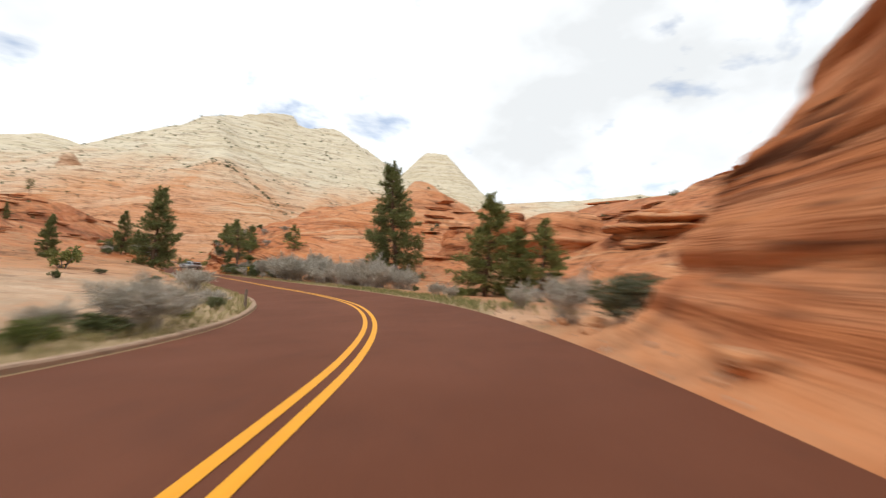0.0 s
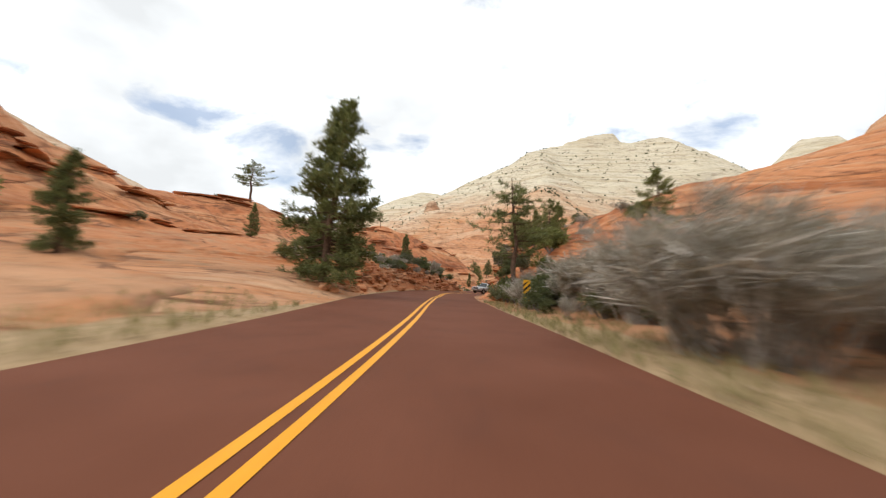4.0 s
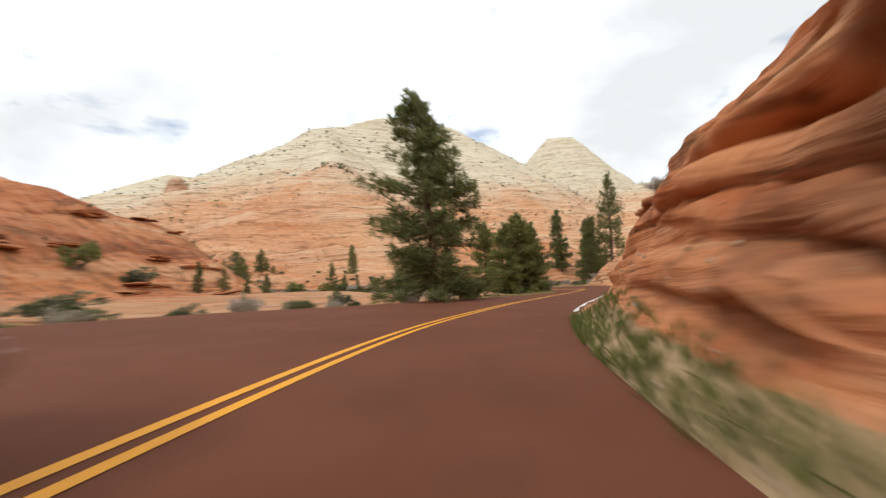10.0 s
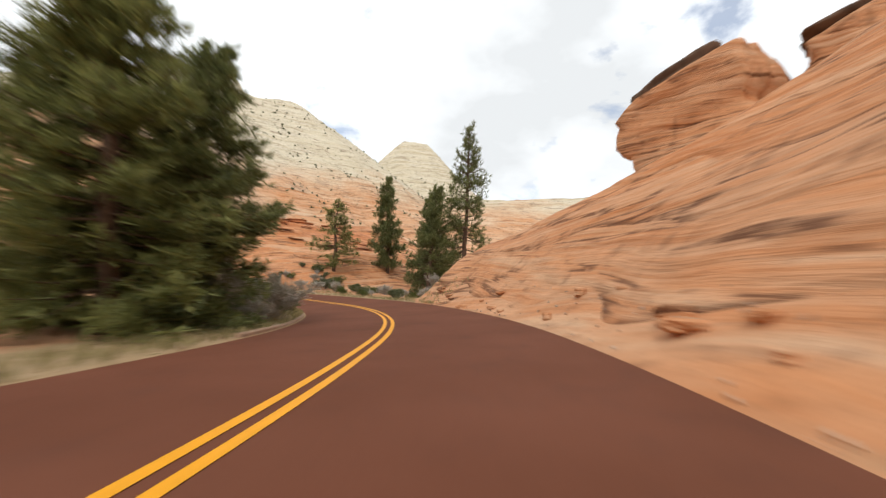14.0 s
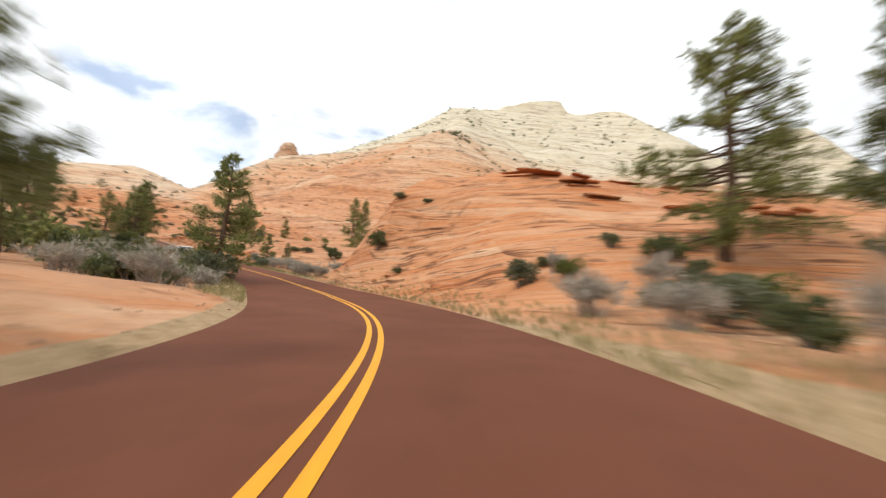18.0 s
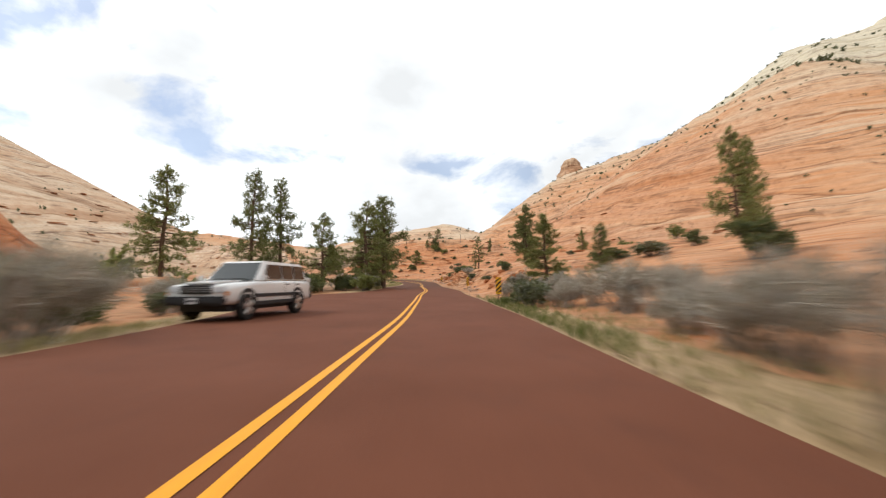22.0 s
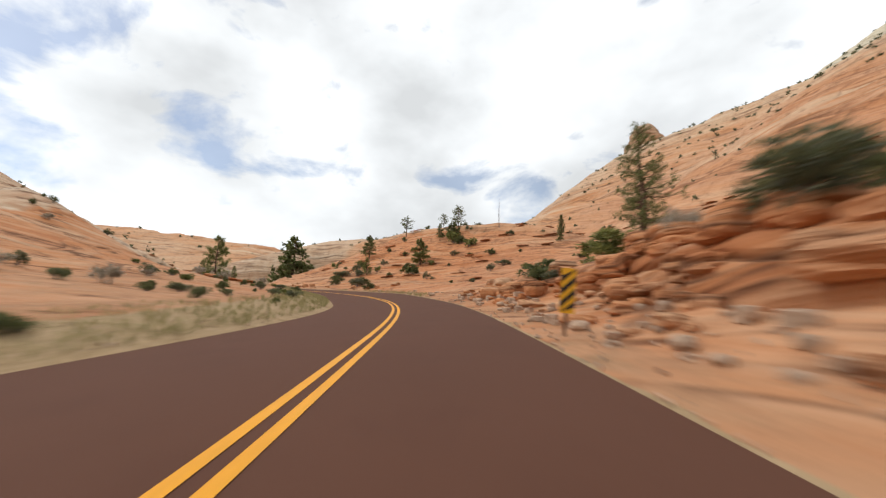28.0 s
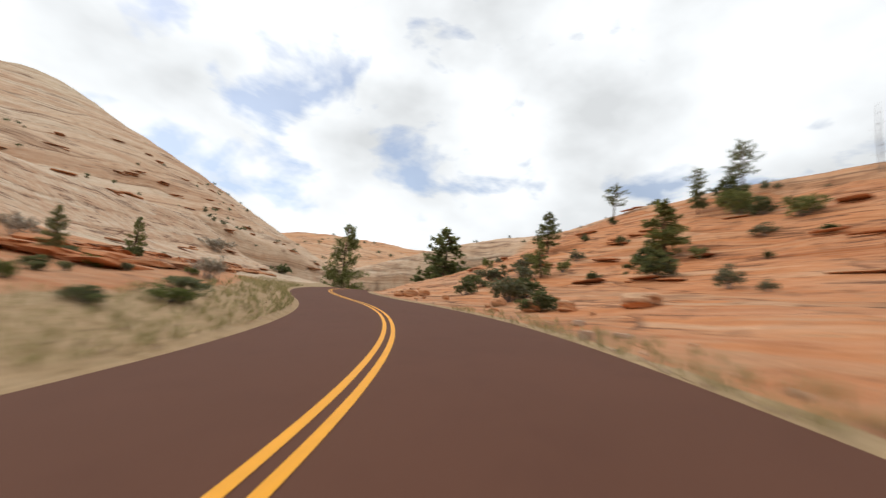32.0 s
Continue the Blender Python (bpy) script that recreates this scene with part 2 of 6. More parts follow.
        base = k.mix(k.math('MULTIPLY', patch, 0.92), base, k.mix(0.6, turf, k.ramp(grain, (0.3, 0.4), (0.7, 1.0)), 'MULTIPLY'))
    h = k.math('ADD', k.math('MULTIPLY', seam, 0.9), k.math('ADD', k.math('MULTIPLY', fine, 0.6), k.math('MULTIPLY', grain, 0.05)))
    h = k.math('ADD', h, k.math('MULTIPLY', k.ramp(rest, (0.0, 0.0), (0.12, 1.0)), 0.5))
    return k.done(base, h, 0.8, 0.4 * thick)


ROCK_NEAR = sandstone("slickrock", (0.47, 0.155, 0.05), (0.595, 0.245, 0.098), (0.66, 0.425, 0.265), 60, 120, 0.8, sandy=True, seam_shade=0.8)
ROCK_FAR = sandstone("mountain_rock", (0.50, 0.20, 0.08), (0.62, 0.305, 0.145), (0.69, 0.50, 0.34), 52, 112, 2.6, seam_shade=0.55)


def make_asphalt():
    k = Nodes("red_asphalt", 0.85, 0.12)
    a = k.noise(k.place, 0.35, 4, 0.6)
    c = k.noise(k.place, 60.0, 2, 0.7)
    col = k.ramp(a, (0.3, (0.145, 0.050, 0.026)), (0.7, (0.190, 0.069, 0.039)))
    col = k.mix(0.5, col, k.ramp(c, (0.3, 0.55), (0.7, 1.0)), 'MULTIPLY')
    # asphalt turns darker and less red between x = -150 and -172
    far_part = k.put("ShaderNodeMapRange", Value=k.put("ShaderNodeSeparateXYZ", Vector=k.place).outputs[0], From_Min=-150.0, From_Max=-172.0).outputs[0]
    col = k.mix(far_part, col, k.mix(0.75, col, (0.105, 0.050, 0.033)))
    stain = k.noise(k.stretch(0.9, 0.9, 0.9), 1.3, 5, 0.7)
    col = k.mix(k.ramp(stain, (0.52, 0.0), (0.70, 0.35)), col, (0.085, 0.036, 0.024))
    return k.done(col, c, 0.35, 0.01)


def make_plain(name, color, rough=0.8, spread=0.25, scale=6.0, spec=0.3):
    k = Nodes(name, rough, spec)
    a = k.noise(k.place, scale, 5, 0.6)
    lo = tuple(c * (1 - spread) for c in color)
    hi = tuple(min(1, c * (1 + spread)) for c in color)
    return k.done(k.ramp(a, (0.3, lo), (0.7, hi)), a, 0.3, 0.02)


ASPHALT = make_asphalt()
YELLOW = make_plain("yellow_road_paint", (0.80, 0.345, 0.01), 0.6, 0.12, 9.0)

# ---- the shape of the land ----
# Stations run along the road, two to a second of the drive; d is metres to the right of the driver's line.
EYE_HEIGHT = 1.05


def cubic(u, table):
    """Smooth values of a table at the stations u, carried on straight at both ends."""
    n = len(table)
    i = np.clip(np.floor(u).astype(int), 0, n - 2)
    f = (u - i)[:, None]
    p1, p2 = table[i], table[i + 1]
    p0 = np.where((i > 0)[:, None], table[np.maximum(i - 1, 0)], 2 * p1 - p2)
    p3 = np.where((i < n - 2)[:, None], table[np.minimum(i + 2, n - 1)], 2 * p2 - p1)
    return p1 + 0.5 * f * (p2 - p0 + f * (2 * p0 - 5 * p1 + 4 * p2 - p3 + f * (3 * (p1 - p2) + p3 - p0)))


def lay_road():
    """The driver's line on the asphalt every 0.5 m, with its heading and bank, carried on past both ends."""
    rows = np.array(PATH)
    raw = cubic(np.arange(0, 64.001, 0.05), rows[:, 1:])
    step = np.linalg.norm(np.diff(raw[:, :2], axis=0), axis=1)
    s = np.concatenate([[0], np.cumsum(step)])
    grid = np.arange(0, s[-1], 0.5)
    at = np.stack([np.interp(grid, s, raw[:, j]) for j in range(6)], 1)
    st = np.interp(grid, s, np.arange(len(s)) * 0.025)
    xy, z = at[:, :2], at[:, 2] - EYE_HEIGHT
    bank = np.radians(at[:, 5])
    ker = np.ones(17) / 17
    z = np.convolve(np.pad(z, 8, mode='edge'), ker, 'valid')
    bank = np.convolve(np.pad(bank, 8, mode='edge'), ker, 'valid')
    back = [xy[0] - (xy[6] - xy[0]) / 6 * k for k in range(80, 0, -1)]
    ahead, p = [], xy[-1]
    h = math.atan2(*(xy[-1] - xy[-8])[::-1])
    for k in range(160):
        h += radians(0.55 if k < 60 else -0.25)
        p = p + 0.5 * np.array([math.cos(h), math.sin(h)])
        ahead.append(p)
    slope = (z[-1] - z[-30]) / 29
    xy = np.concatenate([back, xy, ahead])
    z = np.concatenate([np.full(80, z[0]), z, z[-1] + slope * np.arange(1, 161)])
    bank = np.concatenate([np.full(80, bank[0]), bank, bank[-1] * np.linspace(1, 0, 160)])
    st = np.concatenate([np.arange(-80, 0) / 24, st, 32 + np.arange(1, 161) / 24])
    tan = np.gradient(xy, axis=0)
    tan /= np.linalg.norm(tan, axis=1)[:, None]
    return st, xy, z, bank, tan


ST, RXY, RZ, BANK, TAN = lay_road()
RIGHT = np.stack([TAN[:, 1], -TAN[:, 0]], 1)


# the centre line and the asphalt's edges, as the driver keeps more or less to the middle
LINE_D = np.interp(ST, *np.array([(0, -1.2), (2, -.95), (3.3, -1.3), (6.3, -1.2), (7.3, -1.5), (8.3, -2.0), (9.3, -2.6), (10.3, -2.2), (12.5, -2.1), (13.4, -1.9),
                                  (16.5, -.9), (17.3, -.75), (19.5, -.8), (20.6, -1.3), (21.4, -1.15), (23.5, -1.6), (25.5, -1.6), (26.4, -1.2), (27.4, -1.1), (28.3, -1.35), (30, -.85), (30.9, -.6), (31.6, -1.0), (32.4, -1.4), (33, -1.75)]).T)
EDGE_R = np.interp(ST, *np.array([(0, 2.35), (3, 2.5), (6.9, 1.9), (9, 1.15), (10.3, 1.25), (12.6, 1.85), (14, 2.2), (16.5, 3.0), (17.5, 2.8), (20.5, 2.3), (23.5, 2.25), (28.5, 1.9), (31.5, 2.7)]).T)
EDGE_L = np.interp(ST, *np.array([(0, -5.2), (3.4, -5.3), (4.7, -5), (6.5, -5.6), (9.2, -6), (9.9, -8), (10.6, -12), (11, -12.4), (11.6, -9.2), (12.5, -7.9), (13.6, -5.9), (14.7, -4.9),
                                  (16.5, -4.6), (18, -4.4), (20.8, -5.7), (22.3, -5.9), (23.7, -9.3), (24.5, -10.2), (25.3, -8.3), (26, -6.9), (28.7, -5.4), (30, -4.4), (31.5, -4.8), (33, -5.6)]).T)
for edge_row in (LINE_D, EDGE_R, EDGE_L):
    edge_row[:] = np.convolve(np.pad(edge_row, 12, mode='edge'), np.ones(25) / 25, 'valid')


def fade(x, a, b):
    t = np.clip((x - a) / (b - a), 0, 1)
    return t * t * (3 - 2 * t)


class Field:
    """Smooth random values of a place, the same at every build."""

    def __init__(self, seed):
        self.g = np.random.RandomState(seed).rand(64, 64, 16)

    def __call__(self, x, y, z=None):
        z = np.zeros_like(x) if z is None else z
        i, j, k = (np.floor(v).astype(int) for v in (x, y, z))
        fx, fy, fz = ((v - w) for v, w in ((x, i), (y, j), (z, k)))
        fx, fy, fz = (v * v * (3 - 2 * v) for v in (fx, fy, fz))
        g = self.g

        def c(a, b, e):
            return g[(i + a) % 64, (j + b) % 64, (k + e) % 16]
        lo = (c(0, 0, 0) * (1 - fx) + c(1, 0, 0) * fx) * (1 - fy) + (c(0, 1, 0) * (1 - fx) + c(1, 1, 0) * fx) * fy
        hi = (c(0, 0, 1) * (1 - fx) + c(1, 0, 1) * fx) * (1 - fy) + (c(0, 1, 1) * (1 - fx) + c(1, 1, 1) * fx) * fy
        return lo * (1 - fz) + hi * fz - 0.5

    def fractal(self, x, y, z=None, n=4):
        z = np.zeros_like(x) if z is None else z
        return sum(self(x * 2 ** q + 7 * q, y * 2 ** q + 3 * q, z * 2 ** q) / 2 ** q for q in range(n))


F1, F2, F3 = Field(11), Field(12), Field(13)


def nearest(x, y):
    """For places x, y: the nearest row of the road, and how far to its right they lie."""
    best = np.full(x.shape, 1e18)
    row = np.zeros(x.shape, int)
    for i in range(0, len(RXY), 8):
        q = (x - RXY[i, 0]) ** 2 + (y - RXY[i, 1]) ** 2
        m = q < best
        best[m], row[m] = q[m], i
    d = (x - RXY[row, 0]) * RIGHT[row, 0] + (y - RXY[row, 1]) * RIGHT[row, 1]
    return row, d, np.sqrt(best)


RIDGES = []


def ridge(slope, *crest, soft=6.0):
    """A chain of hills: places of its crest, and how steeply its flanks fall."""
    RIDGES.append((slope, soft, crest))


# the pale mountain with its shoulder, and the small peak beside it
ridge(0.74, (-324, 356, 70), (-264, 376, 72), (-240, 374, 74), (-216, 392, 85), (-258, 480, 132), (-318, 552, 181), (-322, 612, 205), (-288, 652, 214), (-262, 682, 218), (-235, 700, 217), (-202, 726, 228), (-150, 735, 197), (-90, 720, 150), (-40, 690, 110))
ridge(0.6, (-411, 495, 128), (-386, 530, 152), (-370, 562, 170), (-330, 610, 196))
ridge(1.9, (-309, 630, 214), (-284, 652, 226), (-257, 681, 232), soft=3)
ridge(1.1, (-40, 858, 228), (-4, 864, 226), (40, 880, 186), soft=4)
ridge(0.5, (60, 700, 100), (190, 700, 112), (300, 640, 118), (460, 500, 110))
# brown hills along the inside of the first bends
ridge(0.75, (-66, 34, 18.5), (-86, 55, 9.5), (-104, 78, 13.0), (-125, 110, 8.6), (-147, 147, 19), (-140, 168, 12))
# red hills right of the first bends
ridge(0.5, (8, 118, 11), (30, 92, 13), (50, 62, 17), (48, 20, 20))
ridge(0.8, (12.5, 109, 16), (13, 109.5, 16), soft=2)
# slickrock under the crags
ridge(0.62, (-30, 182, 18), (-22, 166, 24), (-12, 142, 27), (-6, 122, 20))
# the cliff at the outside of the long bend
ridge(1.0, (-99, 230, 8), (-92, 232, 11), (-79, 241, 12.8), (-66, 243, 9), (-46, 245, 3), (-20, 250, 4))
# hills round the last bend
ridge(0.54, (-330, -20, 80), (-340, 30, 84), (-373, 37, 66), (-397, 44, 56), (-426, 63, 42), (-463, 77, 33), (-530, 110, 30))
ridge(0.35, (-270, 266, 19.5), (-300, 262, 24), (-342, 247, 26), (-352, 236, 28))
ridge(0.35, (-560, 330, 80), (-560, 200, 50), (-540, 40, 60))
ridge(0.5, (-330, 575, 150), (-404, 560, 152), (-480, 560, 134), (-540, 560, 152), (-620, 575, 150), (-700, 480, 84), (-900, 300, 84), (-940, -100, 100))
ridge(0.35, (300, 200, 60), (280, -60, 55), (60, -220, 60), (-250, -160, 70))


def far_height(x, y):
    row, d, r = nearest(x, y)
    base = RZ[row] + 0.035 * np.maximum(r - 8, 0) - 0.3
    top = base.copy()
    rough = F1.fractal(x / 40, y / 40, None, 5)
    for slope, soft, crest in RIDGES:
        h = np.full(x.shape, -1e9)
        for (ax, ay, az), (bx, by, bz) in zip(crest, crest[1:]):
            t = np.clip(((x - ax) * (bx - ax) + (y - ay) * (by - ay)) / ((bx - ax) ** 2 + (by - ay) ** 2), 0, 1)
            q = np.sqrt((x - ax - t * (bx - ax)) ** 2 + (y - ay - t * (by - ay)) ** 2 + soft ** 2) - soft
            h = np.maximum(h, az + t * (bz - az) - slope * q * (1 + 0.12 * rough))
        k = np.clip((h - top) / 6 + 0.5, 0, 1)
        top = top * (1 - k) + h * k + 3 * k * (1 - k)
    lift = np.clip((top - base) / 25, 0, 1)
    top = top + lift * (3.5 * rough + 0.8 * F2.fractal(x / 9, y / 9))
    # beds stand out as steps on the flanks
    for bed, k in ((7.0, 0.6), (2.6, 0.6)):
        f = (top + 0.12 * x - 0.05 * y + 4 * F2(x / 60, y / 60) + 1.2 * F3(x / 14, y / 14)) / bed
        i = np.floor(f)
        hold = 0.5 + F1(x / 45 + 2.3 * i, y / 45 + 1.7 * i)
        top = top + lift * k * hold * (1 + 0.9 * rust_at(x, y)) * bed * (fade(f - i, 0.25, 0.85) - (f - i))
    return top


SIDES = {1: [], -1: []}


def section(side, station, rough, *knots):
    """One profile across the land beside the road: metres out from the driver's line, height over the road."""
    SIDES[side].append((station, rough, knots))


N_KNOT = 6
# right-hand side
section(1, -4, 1.0, (1.9, 0), (2.4, .1), (2.9, .8), (4.0, 5), (8, 10), (16, 15))
section(1, 0.2, 1.0, (1.9, 0), (2.4, .1), (2.9, .9), (4.2, 5), (8, 9.8), (16, 14.5))
section(1, 0.56, 1.0, (1.9, 0), (2.5, .1), (3.1, .7), (4.6, 3.2), (8, 6.0), (16, 9))
section(1, 0.76, .5, (1.9, 0), (3.2, .1), (5, .2), (8, 1.5), (13, 4), (20, 7))
section(1, 1.0, .15, (1.9, 0), (3.5, -.1), (6, -.3), (10, -.5), (15, -.4), (24, .6))
section(1, 4.6, .15, (1.9, 0), (3.5, -.1), (6, -.3), (10, -.5), (15, 0), (24, 2))
section(1, 5.6, .4, (1.9, 0), (3.2, 0), (5, .3), (8, 1.2), (13, 3.5), (24, 7))
section(1, 6.6, 1.0, (1.9, 0), (2.8, .1), (3.8, .7), (5, 2.7), (8, 4.4), (18, 8))
section(1, 7.7, 1.2, (1.9, 0), (2.7, .1), (3.4, .7), (4.3, 3.6), (6.8, 6.0), (14, 9))
section(1, 8.9, 1.2, (1.9, 0), (2.7, .1), (3.4, .7), (4.3, 4.4), (6.4, 7.6), (14, 10.5))
section(1, 9.6, 1.2, (1.9, 0), (2.7, .1), (3.5, .7), (4.0, 5), (6, 9), (14, 11.5))
section(1, 10.3, 1.3, (1.9, 0), (2.7, .1), (3.5, .5), (4.4, 4), (8, 8), (17, 14))
section(1, 10.9, 1.15, (1.9, 0), (2.4, .15), (3.1, .9), (4.8, 4), (9.4, 9), (19, 16))
section(1, 11.4, 1.2, (1.9, 0), (2.4, .15), (3.1, 1.0), (5.0, 4.2), (10.4, 9.6), (20, 18))
section(1, 12.2, .95, (1.9, 0), (2.4, .15), (3.4, 1.0), (6.2, 4.6), (12, 10.6), (22, 19.5))
section(1, 13.0, .62, (1.9, 0), (2.6, .1), (4, .9), (8, 5.2), (14, 11.5), (24, 21))
section(1, 15.4, .4, (1.9, 0), (2.6, .1), (4, .9), (8, 4.6), (14, 10), (24, 17))
section(1, 16.72, .4, (1.9, 0), (2.6, .05), (3.6, .9), (5.4, 2.7), (9, 4.6), (20, 8.5))
section(1, 17.1, .2, (1.9, 0), (3.5, -.1), (6, -.3), (10, -.5), (15, -.6), (24, -.6))
section(1, 17.9, .25, (1.9, 0), (3.5, .0), (6, -.1), (10, -.5), (16, -.9), (24, -1))
section(1, 18.7, .25, (1.9, 0), (3.2, .1), (5, .1), (8, -.1), (12, -.4), (20, -.4))
section(1, 19.4, .4, (1.9, 0), (3.2, .1), (5, .7), (8, 2.4), (12, 4), (20, 6.5))
section(1, 19.95, .45, (1.9, 0), (3.2, .1), (5, .9), (8, 3.8), (12, 5.8), (18, 7.5))
section(1, 20.6, .5, (1.9, 0), (3.2, .1), (5, 1.4), (8, 4.8), (10.5, 8.8), (17, 12.4))
section(1, 21.3, .5, (1.9, 0), (2.7, .2), (3.8, 1.4), (5.8, 3.6), (7.4, 9.2), (12, 12.6))
section(1, 21.8, .5, (1.9, 0), (3.2, .2), (4.3, .8), (6.2, 2.8), (8.6, 6.6), (14, 10.5))
section(1, 22.15, .25, (1.9, 0), (4, .0), (7, .3), (11, 1), (16, 2.6), (26, 6))
section(1, 23.2, .2, (1.9, 0), (4, .0), (6, .3), (9, .8), (14, 1.8), (26, 5))
section(1, 24.4, .35, (1.9, 0), (3, .1), (4.2, .6), (6, 1.9), (10, 2.6), (22, 5))
section(1, 26.5, .5, (1.9, 0), (3.2, .1), (4.6, .6), (5.6, 2.2), (9, 3), (20, 5.5))
section(1, 29.0, .95, (1.9, 0), (3.6, .1), (4.6, .6), (5.6, 1.7), (9, 2.6), (22, 4.5))
section(1, 31.0, .3, (1.9, 0), (3.2, .1), (5.5, .4), (9, 1.2), (14, 1.9), (26, 5))
section(1, 33.0, .3, (1.9, 0), (3.2, .1), (5.5, .3), (9, 1.2), (14, 2.2), (26, 6))
section(1, 39.0, .4, (1.9, 0), (3.2, .1), (5.5, .8), (9, 2.4), (14, 4), (26, 9))
# left-hand side
section(-1, -4, .2, (5, .05), (6, .2), (9, .2), (14, .1), (22, .3), (34, 1))
section(-1, 3.6, .2, (5, .02), (6, .1), (9, .2), (14, .3), (22, .8), (34, 2))
section(-1, 5.2, .35, (5, 0), (6.5, .2), (8, .8), (12, 1.2), (20, 1.8), (32, 3))
section(-1, 6.2, .6, (5, 0), (6.0, .2), (7.0, .9), (8.6, 1.5), (13, 2.8), (28, 5))
section(-1, 6.9, 1.0, (5, 0), (5.4, .3), (6.0, 1.5), (7.6, 2.6), (13, 4.0), (28, 6))
section(-1, 7.8, 1.1, (5, 0), (5.4, .3), (6.0, 1.7), (7.6, 3.1), (13, 4.6), (28, 6))
section(-1, 9.72, 1.0, (5, 0), (5.4, .3), (6.0, 1.5), (7.8, 2.6), (13, 3.4), (28, 5))
section(-1, 10.15, .3, (8, 0), (9, .1), (11, .3), (15, .7), (21, 1), (32, 2))
section(-1, 11.4, .2, (8, 0), (9, -.1), (12, -.4), (17, -.4), (24, 0), (34, 1))
section(-1, 12.6, .2, (5, 0), (6.2, -.1), (9, -.3), (14, -.4), (22, 0), (34, 1))
section(-1, 16.5, .15, (5, .05), (6.2, .1), (9, .2), (14, .2), (22, .2), (34, 1))
section(-1, 18.0, .2, (5, .05), (6, .4), (7.5, .8), (12, .9), (20, .6), (34, 1))
section(-1, 19.4, .2, (5, .05), (6, .4), (7.5, .9), (12, .9), (20, .5), (34, 1))
section(-1, 20.4, .15, (5, .0), (6.5, .1), (9, .1), (14, -.1), (22, -.3), (34, 0))
section(-1, 22.0, .15, (7.5, .0), (8.5, -.1), (11, -.2), (16, -.4), (24, -.5), (34, 0))
section(-1, 25.0, .15, (9, .0), (10, -.1), (13, -.3), (18, -.5), (25, -.5), (35, 0))
section(-1, 26.4, .15, (5, .0), (6.5, .1), (9, .1), (14, 0), (22, .1), (34, 1))
section(-1, 29.6, .2, (5, .05), (6.2, .4), (8.4, .8), (14, .7), (22, 1.2), (34, 5))
section(-1, 33.4, .2, (5, .05), (6.2, .5), (8.6, 1.0), (14, .9), (22, 2.2), (34, 10))
section(-1, 39.0, .2, (5, .05), (6.2, .25), (9, .8), (14, 1.5), (22, 4), (34, 12))

STRIP_OUT = 46.0


def beds(x, y, z, thick, dip, seed):
    """How far each bed of rock stands out, from -1 to 1: beds of uneven strength, undercut at their foot."""
    w = z + dip * (x * 0.8 - y * 0.6) + 0.9 * F3.fractal(x / 16 + seed, y / 16, None, 2)
    w = w / thick + 0.35 * F2.fractal(x / 2.5, y / 2.5, z / 2.5, 2)
    i = np.floor(w)
    f = w - i
    hold = F1(x / 9 + 3.7 * i, y / 9 + 1.3 * i + seed, i * 1.618) * 2
    return hold * fade(f, 0.0, 0.25) * fade(f, 1.15, 0.6) - 0.8 * np.exp(-f * 7)


